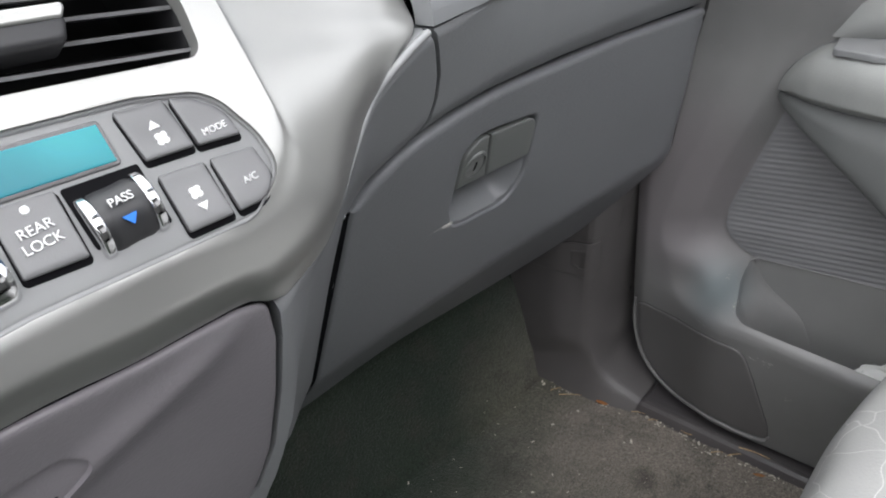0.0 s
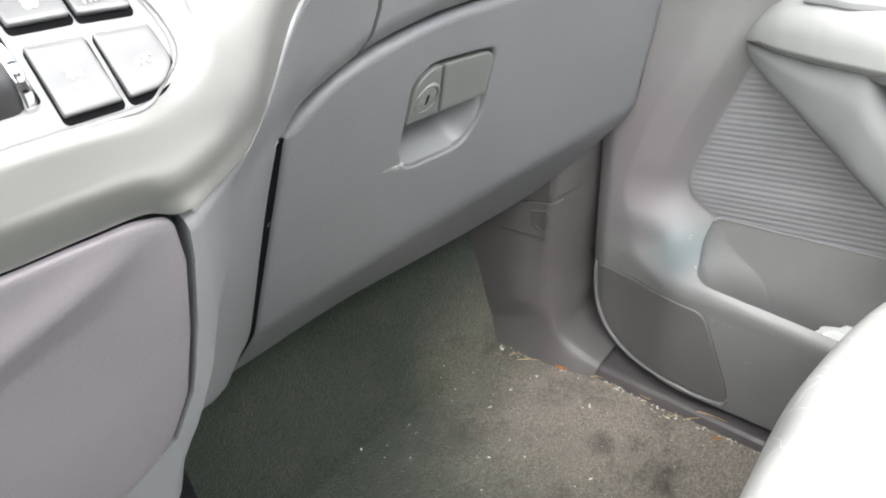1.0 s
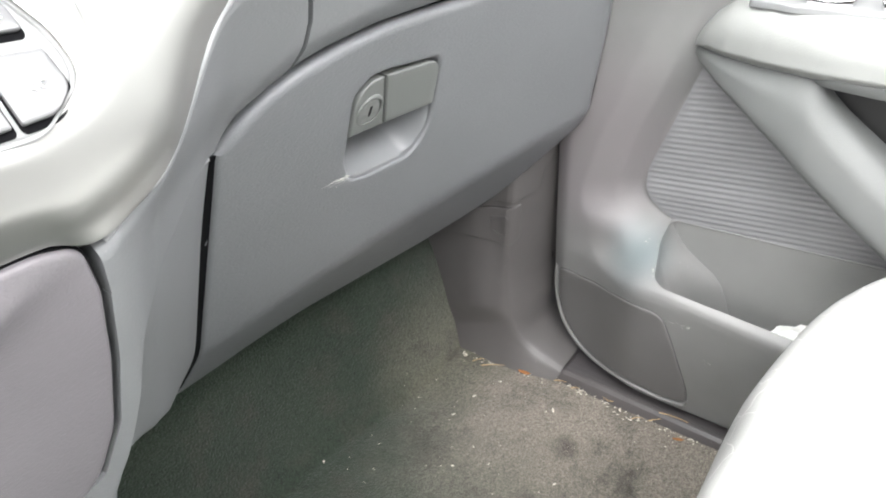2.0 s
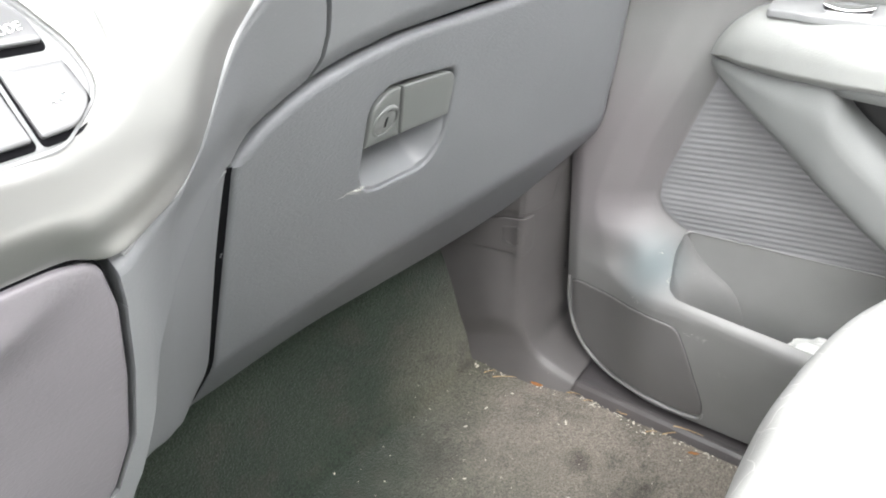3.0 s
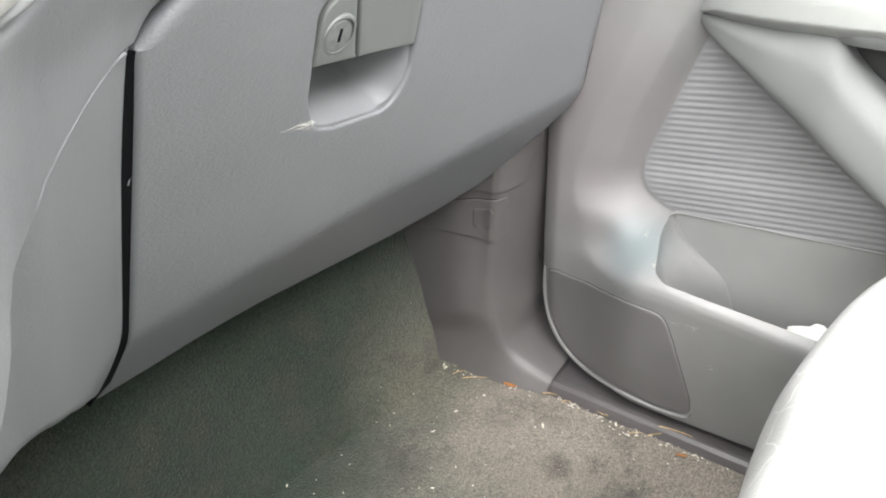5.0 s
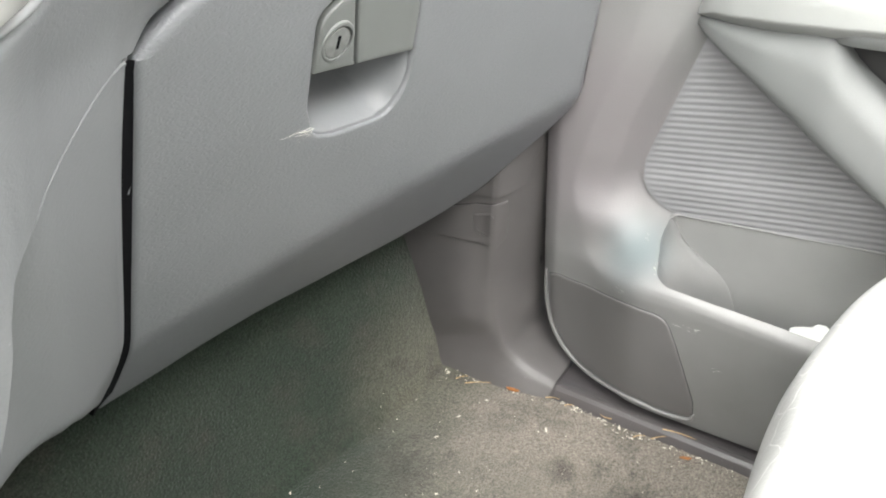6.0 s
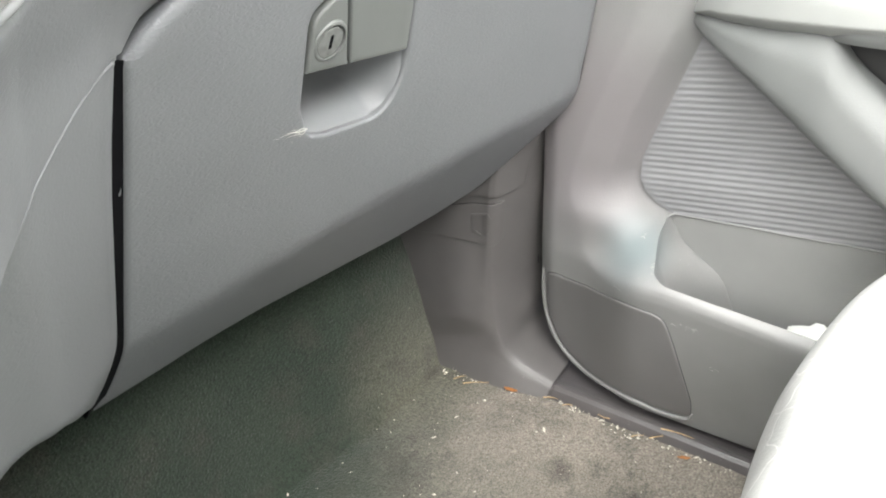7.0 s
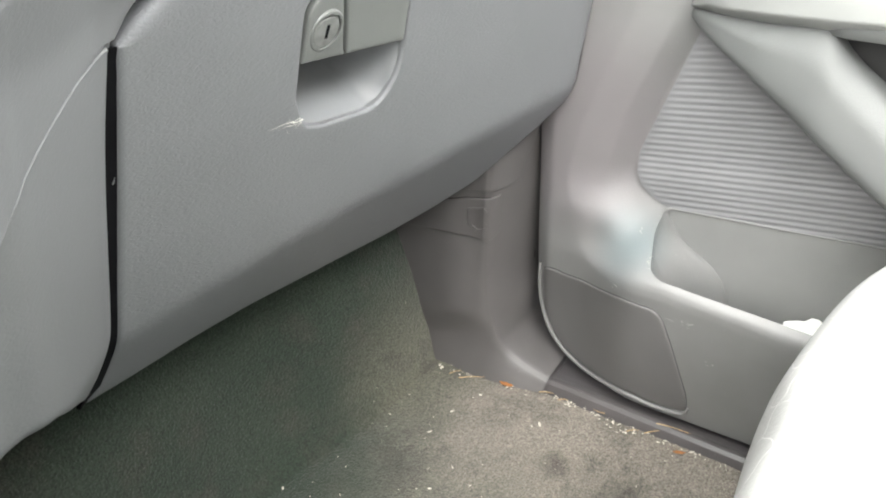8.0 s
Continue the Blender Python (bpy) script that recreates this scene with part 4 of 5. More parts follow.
            rr = r * (1 - dent * math.sin(math.pi * f)) - 0.0012 * (abs(2 * f - 1) ** 6)
            c = on_face(x, rise(0.6500), 0.0035)
            loops.append([bm.verts.new(c + (FACE_OUT * math.cos(a) + FACE_UP * math.sin(a)) * rr) for a in steps(0, 2 * math.pi, 36)[:-1]])
        for a, b in zip(loops, loops[1:]):
            for k in range(36):
                bm.faces.new((a[k], a[(k + 1) % 36], b[(k + 1) % 36], b[k]))
        bm.faces.new(loops[0])
        bm.faces.new(loops[-1])
        return part(name, bm, mat, parent)
    wheel = roller(0.1195, 0.1355, 0.0120, VENT, "temperature_roller", stack, 0.05)
    roller(0.1160, 0.1200, 0.0124, CHROME, "chrome_cheek", wheel)
    roller(0.1350, 0.1390, 0.0124, CHROME, "chrome_cheek", wheel)
    lettering("PASS", on_key(0.0154), 0.1276, rise(0.6535), 0.0028, wheel)
    mark(wheel, 0.1274, 0.6475, 0.0158, False, BLUE, 0.0026)
    roller(0.0790, 0.0905, 0.0112, CHROME, "chrome_roller", stack)
    # display
    window = fillet([(0.03, 0.6715, 0.001), (0.1365, 0.6625, 0.0015), (0.1368, 0.6765, 0.0015), (0.03, 0.6865, 0.001)], 4)
    screen = part("display_frame", shell(dense(window, 0.01), lambda x, z, d: face(x, z, d - 0.0024), 0.002, 0.0006, 4), KEY, stack)
    part("display", shell(dense(inset(window, 0.0014), 0.01), lambda x, z, d: face(x, z, d - 0.0030), 0.001, 0.0002, 4), DISPLAY, screen, "lit teal display")
    # vent: housing, slats and a slider tab
    part("vent_housing", shell(dense(inset(vent, -0.002), 0.02), lambda x, z, d: face(x, z, d + 0.045), 0.01, 0.001, 4), VENT, stack)
    sleeve = dense(inset(vent, 0.0004), 0.02)
    bm = bmesh.new()
    loops = [[bm.verts.new(face(x, z, d)) for x, z in ring] for ring, d in ((sleeve, 0.0040), (sleeve, 0.046), (inset(sleeve, -0.002), 0.046), (inset(sleeve, -0.002), 0.0060))]
    for a, b in zip(loops, loops[1:] + loops[:1]):
        for i in range(len(a)):
            bm.faces.new((a[i], a[(i + 1) % len(a)], b[(i + 1) % len(a)], b[i]))
    part("vent_sleeve", bm, VENT, stack)
    for k in range(8):
        z = 0.6808 + 0.0072 * k

        def slat(x, t, d, z=z):
            zz = z - 0.148 * (x - 0.179)
            return face(x, zz, 0.0035) + Vector((0, 0.026 * t, -0.004 * t)) - Vector((0, 0, 1)) * (d + 0.0004 * (1 - abs(2 * t - 1)))
        part("slat", slab(steps(-0.10, 0.1838 - 0.10 * max(0, z - 0.70), 16), steps(0, 1, 5), slat, 0.0014), SLAT, stack)
    tab = fillet([(0.055, 0.7065, 0.002), (0.1420, 0.6985, 0.004), (0.1475, 0.7085, 0.005), (0.055, 0.7180, 0.002)], 6)
    slider = part("slider_tab", shell(dense(tab, 0.006), lambda x, z, d: face(x, z, d - 0.004), 0.014, 0.0025, 5), VENT, stack)
    cap = fillet([(0.055, 0.7142, 0.001), (0.1440, 0.7050, 0.002), (0.1478, 0.7090, 0.003), (0.055, 0.7190, 0.001)], 5)
    part("slider_trim", shell(dense(cap, 0.006), lambda x, z, d: face(x, z, d - 0.0052), 0.003, 0.001, 4), SILVER, slider, "silver trim strip")

    # the lower drawer
    def drawer_place(x, z, d):
        y = 0.2819 + 0.3 * (0.6 - z)
        y -= 0.0029 * math.exp(-((z - 0.569 - 0.25 * (x - 0.0875)) / 0.0085) ** 2) * smooth((0.165 - x) / 0.04)
        return Vector((x, y + d, z))
    drawer_edge = fillet([(-0.1097, 0.6155, 0.01), (0.0667, 0.608, 0.2), (0.1114, 0.5994, 0.1), (0.153, 0.5947, 0.03), (0.1670, 0.5889, 0.01), (0.1700, 0.5649, 0.03), (0.1670, 0.5278, 0.06), (0.1603, 0.4873, 0.04), (0.1465, 0.4576, 0.03), (0.1134, 0.4437, 0.03), (-0.1097, 0.4374, 0.02)], 8)
    drawer = part("drawer_front", shell(dense(drawer_edge, 0.008), drawer_place, 0.02, 0.003, 18, 4, centre=(0.04, 0.555)), DRAWER, stack, "mauve-grey drawer front with a soft crease")
    grip = fillet([(-0.0672, 0.5554, 0.008), (0.0731, 0.5607, 0.01), (0.0875, 0.5698, 0.006), (0.0773, 0.5814, 0.008), (-0.0672, 0.5915, 0.008)], 6)
    carve(drawer, [shell(dense(grip, 0.006), lambda x, z, d: drawer_place(x, z, d - 0.01), 0.0127, 0.002, 6)], 0.0016)
    part("drawer_gap", shell(dense(inset(drawer_edge, -0.0010), 0.01), lambda x, z, d: drawer_place(x, z, d + 0.0030), 0.012, 0.001, 10, 2, centre=(0.04, 0.555)), BLACK, stack)
    return stack


# ---- kick panel and sill ----
def build_kick_and_sill():
    def crease_y(z):
        line = [(0.0, 0.335), (0.0155, 0.361), (0.021, 0.380), (0.0245, 0.400), (0.034, 0.424), (0.050, 0.439), (0.073, 0.4496), (0.10, 0.4540), (0.139, 0.4558), (0.1966, 0.4524), (0.2646, 0.447), (0.36, 0.44)]
        return sum(curve(line, z + 0.006 * k / 3) for k in range(-3, 4)) / 7

    def across(s, yc, zc, ny, nz):
        """A point of the section through the crease at (yc, zc); s runs from the front, over the crease, to the door."""
        far = min((0.72 - yc) / max(ny, 0.001), (zc + 0.012) / max(-nz, 0.001))
        f = far / (0.72 - yc)
        out = 0.005 * smooth((0.06 - zc) / 0.04)
        legs = [((0.72 - yc) * f, 0), ((0.62 - yc) * f, 0), ((0.545 - yc) * f, 0), (max(0.50 - yc, 0.035) * f, 0), (min(0.016, 0.3 * far), 0.008)]
        pts = []
        foot = smooth((0.10 - zc) / 0.055)
        for (e, lean), share in zip(legs, (1.0, 0.78, 0.56, 0.36, 0.17)):
            e += (far * share - e) * foot
            y, z = yc + ny * e, zc + nz * e
            x = 0.683 + 0.05 * clamp(z, 0, 0.2) + 0.010 * smooth((y - 0.545) / 0.175) + 0.012 * smooth((0.44 - y) / 0.08) * smooth((0.06 - z) / 0.03)
            x += lean * min(1.0, far / 0.06) * (1 - foot) + (0.703 + out - x) * clamp(1 - e / far) ** 1.6 * foot
            pts.append((x, y, z))
        level_off = 0.08 + 0.92 * smooth((zc - 0.018) / 0.07)
        for x, e in ((0.703 + out, 0.003), (0.712 + out, -0.005 * level_off), (0.745, -0.016 * level_off), (0.775, -0.022 * level_off), (0.805, -0.0245 * level_off)):
            pts.append((x, yc + ny * e, zc + nz * e))
        f = s * 8
        i = min(int(f), len(pts) - 2)
        f -= i
        p = [Vector(pts[clamp(j, 0, len(pts) - 1)]) for j in (i - 1, i, i + 1, i + 2)]
        return 0.5 * ((2 * p[1]) + (p[2] - p[0]) * f + (2 * p[0] - 5 * p[1] + 4 * p[2] - p[3]) * f * f + (3 * p[1] - p[0] - 3 * p[2] + p[3]) * f ** 3)

    def plan(s, z):
        return across(s, crease_y(z), z, 1.0, 0.0)
    sweep = [(0.372, 0.0172), (0.386, 0.0208), (0.402, 0.0258), (0.418, 0.0325), (0.431, 0.0415), (0.441, 0.0535), (0.4485, 0.0720), (0.4530, 0.098), (0.4553, 0.135), (0.4545, 0.165), (0.4520, 0.20), (0.4470, 0.2646), (0.4435, 0.31), (0.437, 0.40)]

    def kick_place(s, t, d):
        c, ahead, behind = along(sweep, t), along(sweep, min(t + 0.05, len(sweep) - 1.001)), along(sweep, max(t - 0.05, 0))
        turn = (ahead - behind).normalized()
        bend = 1 - smooth((c.y - 0.12) / 0.06)
        way = Vector((turn.y, -turn.x)) * bend + Vector((1, 0)) * (1 - bend)
        way.normalize()
        yc = c.x * bend + crease_y(c.y) * (1 - bend)
        p = across(s, yc, c.y, way.x, way.y)
        return Vector((p.x + d * 0.8, p.y + d * 0.6 * way.x, p.z))
    kick = thing("kick_panel", "dark grey plastic kick panel with a small fuse cover", "trim panel")
    part("panel", slab(steps(0, 1.125, 90), steps(0, 12.999, 110), kick_place, 0.015), KICK, kick)

    # fuse cover: a raised flap that wraps round the panel's edge
    def flap_place(s, z, d):
        p = plan(s, z)
        return Vector((p.x - 0.0022 + d, p.y - 0.0012 + d, z))
    flap = fillet([(0.19, 0.197, 0.003), (0.288, 0.2045, 0.02), (0.394, 0.2058, 0.02), (0.5574, 0.2010, 0.05), (0.720, 0.2000, 0.03), (0.7900, 0.2080, 0.03), (0.7900, 0.2370, 0.03), (0.7779, 0.2580, 0.004), (0.4665, 0.2550, 0.02), (0.3066, 0.2440, 0.02), (0.19, 0.240, 0.003)], 6)
    part("cover_gap", shell(dense(inset(flap, -0.0007), 0.006), lambda s, z, d: flap_place(s, z, d + 0.0017), 0.003, 0.0003, 12, 2), BLACK, kick)
    cover = part("fuse_cover", shell(dense(flap, 0.006), flap_place, 0.004, 0.0010, 16), KICK, kick)
    notch = fillet([(0.470, 0.2405, 0.006), (0.575, 0.2435, 0.006), (0.633, 0.2380, 0.02), (0.633, 0.2190, 0.01), (0.5203, 0.2145, 0.01), (0.478, 0.2200, 0.01)], 6)

    def scaled(k):
        k *= 1.2
        return [(0.5525 + (a - 0.5525) * k, 0.2290 + (b - 0.2290) * k) for a, b in notch]
    notch_rim = part("notch_rim", shell(dense(scaled(1.0), 0.004), lambda s, z, d: flap_place(s, z, d - 0.0006), 0.003, 0.0008, 6), KICK, cover)
    carve(cover, [shell(dense(scaled(0.86), 0.004), lambda s, z, d: flap_place(s, z, d - 0.004), 0.012, 0.0002, 6)])
    carve(notch_rim, [shell(dense(scaled(0.80), 0.004), lambda s, z, d: flap_place(s, z, d - 0.004), 0.012, 0.0002, 6)], 0.0003)
    part("finger_notch", shell(dense(scaled(0.85), 0.004), lambda s, z, d: flap_place(s, z, d + 0.0015 - 0.0017 * smooth((s - 0.50) / 0.10)), 0.0015, 0.0001, 6), KICK, cover, "small finger notch")
    # upper trim above the cover
    cap = fillet([(0.25, 0.252, 0.003), (0.4008, 0.2590, 0.01), (0.4648, 0.2660, 0.01), (0.7207, 0.2660, 0.02), (0.8116, 0.2655, 0.01), (0.8800, 0.2675, 0.006), (0.8900, 0.2790, 0.01), (0.9050, 0.2950, 0.01), (0.945, 0.304, 0.01), (0.985, 0.325, 0.004), (0.985, 0.38, 0.004), (0.25, 0.38, 0.004)], 6)
    part("trim_gap", shell(dense(inset(cap, -0.0008), 0.008), lambda s, z, d: flap_place(s, z, d + 0.0012), 0.003, 0.0003, 12, 2), BLACK, kick)
    part("upper_trim", shell(dense(cap, 0.008), lambda s, z, d: flap_place(s, z, d - 0.0008), 0.005, 0.0012, 16), KICK, kick)

    sill = thing("door_sill", "dark plastic door sill trim, dusty along the carpet edge", "sill trim", kind="structure")
    profile = [(0.7015, -0.006), (0.7042, 0.004), (0.7070, 0.0105), (0.7112, 0.0140), (0.7165, 0.0137), (0.7225, 0.0112), (0.735, 0.0085), (0.80, 0.006)]

    def sill_place(y, k, d):
        i = min(int(k), len(profile) - 2)
        f = k - i
        x = profile[i][0] + (profile[i + 1][0] - profile[i][0]) * f
        z = profile[i][1] + (profile[i + 1][1] - profile[i][1]) * f
        return Vector((x - 0.028 * clamp(0.35 - y, 0, 0.3), y, z - d - 0.0035 * smooth((y - 0.3705) / 0.003)))
    part("sill_cover", slab(steps(-0.7, 0.3690, 58) + [0.3712, 0.3725, 0.376, 0.384], steps(0, len(profile) - 1, 42), sill_place, 0.012), SILL, sill)
    part("sill_body", box((0.735, -0.8, -0.1), (0.90, 0.60, -0.006), bevel=0.004), SILL, sill)


# ---- passenger door ----
def pocket_tool(outline, place):
    """The hollow of the map pocket, narrowing downward."""
    bm = bmesh.new()
    loops = [[bm.verts.new(place(u, v, d)) for u, v in outline] for d in [0.0] + steps(0.09, 0.272, 30)]
    n = len(outline)
    for a, b in zip(loops, loops[1:]):
        for i in range(n):
            bm.faces.new((a[i], a[(i + 1) % n], b[(i + 1) % n], b[i]))
    bm.faces.new(loops[0])
    bm.faces.new(loops[-1])
    return bm


def rib_edge(z):
    """Where the ribbed insert begins, at each height."""
    return curve([(0.20, 0.262), (0.245, 0.272), (0.256, 0.290), (0.27, 0.305), (0.285, 0.3115), (0.305, 0.312), (0.33, 0.304), (0.365, 0.291), (0.43, 0.268), (0.52, 0.236), (0.8, 0.12)], z)


def level(y, z):
    return z - 0.04 * (0.27 - y)


def column_edge(z):
    return curve([(0.24, 0.322), (0.27, 0.318), (0.291, 0.3135), (0.318, 0.3063), (0.345, 0.3002), (0.37, 0.2916), (0.43, 0.268), (0.52, 0.236), (0.8, 0.12)], z)


def door_x(y, z):
    """The card's inner face: a three-faced border that runs down the column and sweeps round into the ledge of the pocket."""
    turn_r = 0.045
    zz = level(y, z)
    a = y - column_edge(z)
    b = 0.251 - zz - 0.17 * clamp(0.25 - y, 0, 0.2)
    b -= 0.030 * smooth((y - 0.275) / 0.07) * smooth(b / 0.05)
    au, bu = max(a + turn_r, 0.0), max(b + turn_r, 0.0)
    q = math.hypot(au, bu) - turn_r
    w = smooth(math.atan2(bu, au + 1e-9) / (math.pi / 2))
    flange = curve([(0, 0), (0.003, 0.04), (0.0255, 0.60), (0.0275, 0.637), (0.0605, 0.978), (0.0625, 0.993), (0.0645, 1), (0.08, 1)], q)
    low = curve([(0, 0), (0.003, 0.04), (0.043, 0.91), (0.047, 0.965), (0.053, 0.99), (0.063, 1)], q)
    ramp = 1 - (1 - clamp(q / (0.063 - 0.013 * w))) ** 1.6
    flange += (ramp - flange) * 0.8 * smooth(w / 0.35)
    low = ramp + (low - ramp) * smooth((w - 0.5) / 0.5)
    reach = 0.035 + 0.057 * w * (1 - 0.88 * smooth((y - 0.265) / 0.165))
    x = 0.792 - reach * (flange * (1 - w) + low * w)
    x += 0.020 * clamp((0.19 - zz) / 0.17, 0, 1.2) * (1 - 0.4 * smooth((y - 0.3) / 0.1))
    x += 0.012 * smooth((y - 0.395) / 0.03)
    x -= 0.02 * smooth((z - 0.5) / 0.1)
    return x


def door_bottom(y):
    line = [(0.25, 0.0125), (0.2816, 0.0145), (0.31, 0.0160), (0.335, 0.0182), (0.3511, 0.0212), (0.3743, 0.0292), (0.3928, 0.0447), (0.4067, 0.0627), (0.4154, 0.0834), (0.4186, 0.1087), (0.4200, 0.1356)]
    return sum(curve(line, y + 0.006 * k / 2) for k in range(-2, 3)) / 5 if y < 0.412 else curve(line, y)


def build_door():
    door = thing("door", "grey plastic passenger door panel with pale armrest and map pocket", "car door")
    ys = steps(-0.62, 0.14, 38) + steps(0.145, 0.42, 110)

    def card(y, t, d):
        lo = door_bottom(y)
        z = lo + (0.80 - lo) * t
        roll = 0.010 * (1 - min(1, t / 0.012)) ** 2 + 0.006 * (1 - min(1, (0.42 - y) / 0.006)) ** 2
        return Vector((door_x(y, z) + roll, y, z))
    ts = [k / 190 * 0.55 for k in range(190)] + steps(0.55, 1.0, 24)
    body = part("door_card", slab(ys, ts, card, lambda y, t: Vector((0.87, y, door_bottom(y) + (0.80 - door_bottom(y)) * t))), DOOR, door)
    # map pocket
    hole = fillet([(0.7074, 0.2530, 0.014), (0.7165, 0.2660, 0.016), (0.7557, 0.2768, 0.03), (0.7862, 0.2790, 0.007), (0.7897, 0.2690, 0.006), (0.7897, -0.45, 0.002), (0.7130, -0.45, 0.02), (0.7085, 0.19, 0.2)], 10)

    def end_wall(x, z):
        """The pocket's front end, which slopes down to the rear, most of all beside the back wall."""
        f = clamp((x - 0.70) / 0.0895)
        far = curve([(0.09, 0.180), (0.15, 0.197), (0.173, 0.207), (0.188, 0.219), (0.2, 0.238), (0.213, 0.255), (0.224, 0.2645), (0.236, 0.270), (0.246, 0.279), (0.255, 0.283)], z)
        near = curve([(0.09, 0.246), (0.15, 0.261), (0.18, 0.269), (0.205, 0.2770), (0.225, 0.285), (0.24, 0.287)], z)
        return near + (far - near) * smooth(f) ** 9

    def hole_place(x, y, d):
        z = 0.36 - d
        x += 0.26 * max(0.0, 0.205 - z) * max(0.0, 0.7895 - x) / 0.076
        if z > 0.25:
            x = min(x, 0.7893)
        return Vector((x, min(y, end_wall(x, z)), z))
    carve(body, [pocket_tool(dense(hole, 0.01), hole_place)], 0.0)

    def lip_z(y):
        return 0.2475 + 0.042 * (0.272 - y)
    part("pocket_back", slab(steps(-0.44, 0.2715, 30), steps(0, 1, 12), lambda y, t, d: Vector((0.7886 + d, y, 0.086 + (lip_z(y) - 0.086) * t)), 0.0035), POCKET, door)
    # thin bright lip along the pocket's upper edge
    def lip_on(x, y):
        lo, hi = 0.19, 0.27
        for _ in range(30):
            mid = (lo + hi) / 2
            lo, hi = (mid, hi) if door_x(y, mid) < x else (lo, mid)
        return (x - 0.0004, y, min(lo, lip_z(y)))
    corner = [(0.7780 + 0.0106 * math.sin(a), 0.2668 + 0.0106 * math.cos(a)) for a in steps(0.1, math.pi / 2 - 0.05, 16)]
    lead = [lip_on(x, y) for x, y in corner]
    tail = [Vector((0.7884, y, lip_z(y))) for y in steps(0.2640, -0.44, 40)]
    part("pocket_lip", tube(lead + tail, 0.0017, None, 8, lambda f: 0.1 + 0.9 * smooth(f / 0.12)), DOOR, door)

    # ribbed insert
    pitch = 0.00665

    def ribs(s, z, d):
        y0 = rib_edge(z) + 0.001
        y = y0 + (-0.60 - y0) * s
        zz = max(z + 0.10 * (0.29 - y), lip_z(y) + 0.0005)
        wave = 0.00045 * math.cos(2 * math.pi * z / pitch) * smooth(s / 0.01)
        return Vector((0.7905 - 0.0028 * smooth((0.305 - z) / 0.03) - wave + d, y, zz))
    zs = steps(0.2280, 0.560, 420)
    part("ribbed_insert", slab(steps(0, 0.02, 4) + steps(0.05, 1, 20), zs, ribs, 0.005), RIB, door)

    # speaker cover
    def grille_place(y, z, d):
        return Vector((door_x(y, z) - 0.0024 + d, y, z))
    edge = fillet([(0.4055, 0.1462, 0.008), (0.3936, 0.1524, 0.08), (0.3728, 0.1526, 0.08), (0.3298, 0.1628, 0.08), (0.2891, 0.1769, 0.08), (0.2573, 0.1760, 0.02), (0.2481, 0.1717, 0.02), (0.2427, 0.1626, 0.02), (0.2335, 0.1374, 0.08), (0.2211, 0.0993, 0.08), (0.2081, 0.0594, 0.08), (0.2075, 0.0385, 0.008), (0.2219, 0.0345, 0.06), (0.2474, 0.0329, 0.06), (0.2677, 0.0358, 0.06), (0.2982, 0.0351, 0.06), (0.3235, 0.0319, 0.06), (0.3451, 0.0325, 0.06), (0.3669, 0.0396, 0.06), (0.3842, 0.0536, 0.06), (0.3959, 0.0737, 0.06), (0.4039, 0.0937, 0.06)], 8)
    part("cover_seam", shell(dense(inset(edge, -0.0008), 0.006), lambda y, z, d: grille_place(y, z, d + 0.0019), 0.003, 0.0002, 14, 2), SEAL_AND_SHADE, door, "thin dark seam round the speaker cover")
    part("speaker_cover", shell(dense(edge, 0.006), grille_place, 0.006, 0.0016, 14, 3), COVER, door, "dark finely grained speaker cover")
    rim = [(0.4114, 0.1489), (0.4119, 0.1429), (0.4118, 0.1166), (0.4080, 0.0926), (0.3997, 0.0718), (0.3874, 0.0509), (0.3689, 0.0359), (0.3458, 0.0284), (0.3233, 0.0277), (0.2979, 0.0309), (0.2679, 0.0316), (0.2475, 0.0287), (0.2213, 0.0303), (0.2089, 0.0344), (0.2054, 0.0443)]
    line = [grille_place(*along(rim, u), 0.0004) for u in steps(0, len(rim) - 1.001, 90)]
    part("cover_rim", tube(line, 0.0027, None, 12, lambda f: 0.45 + 0.55 * smooth(f / 0.15) * smooth((1 - f) / 0.06)), DOOR, door, "raised pale rim of the speaker cover")

    # small pale scuffs on the ledge and above the speaker cover
    bm = bmesh.new()
    rng = random.Random(11)
    for y0, z0, spread, count in ((0.2225, 0.1690, 0.0045, 12), (0.288, 0.231, 0.003, 3), (0.268, 0.2145, 0.004, 5), (0.187, 0.121, 0.003, 3), (0.301, 0.185, 0.004, 3)):
        for _ in range(count):
            y, z, turn, size = rng.gauss(y0, spread), rng.gauss(z0, spread * 0.7), rng.uniform(-0.7, 0.5), rng.uniform(0.0008, 0.0030)
            tube([(door_x(y + f * math.cos(turn), z + f * math.sin(turn)) - 0.00005, y + f * math.cos(turn), z + f * math.sin(turn)) for f in steps(-size, size, 3)], 0.00015, bm, 5, lambda f: 0.3 + 0.7 * math.sin(math.pi * f))
    part("scuffs", bm, SCUFF, door, "small pale scuff marks")

    # armrest: grows inward from a point at its front end
    def arm_in(y):
        return curve([(-0.6, 0.690), (0.0, 0.690), (0.10, 0.696), (0.15, 0.705), (0.20, 0.724), (0.24, 0.745), (0.265, 0.764), (0.28, 0.782), (0.284, 0.79)], y)

    def arm_top(y):
        return curve([(-0.6, 0.522), (0.20, 0.519), (0.225, 0.515), (0.243, 0.508), (0.258, 0.497), (0.27, 0.482), (0.278, 0.470), (0.284, 0.461)], y)

    def arm_low(y):
        return curve([(-0.6, 0.472), (0.10, 0.469), (0.15, 0.4665), (0.2, 0.4625), (0.25, 0.458), (0.284, 0.457)], y)

    def arm(y, t, d):
        xi, hi, lo = arm_in(y), arm_top(y), arm_low(y)
        h = max(hi - lo, 0.002)
        r = min(0.03, h * 0.55)
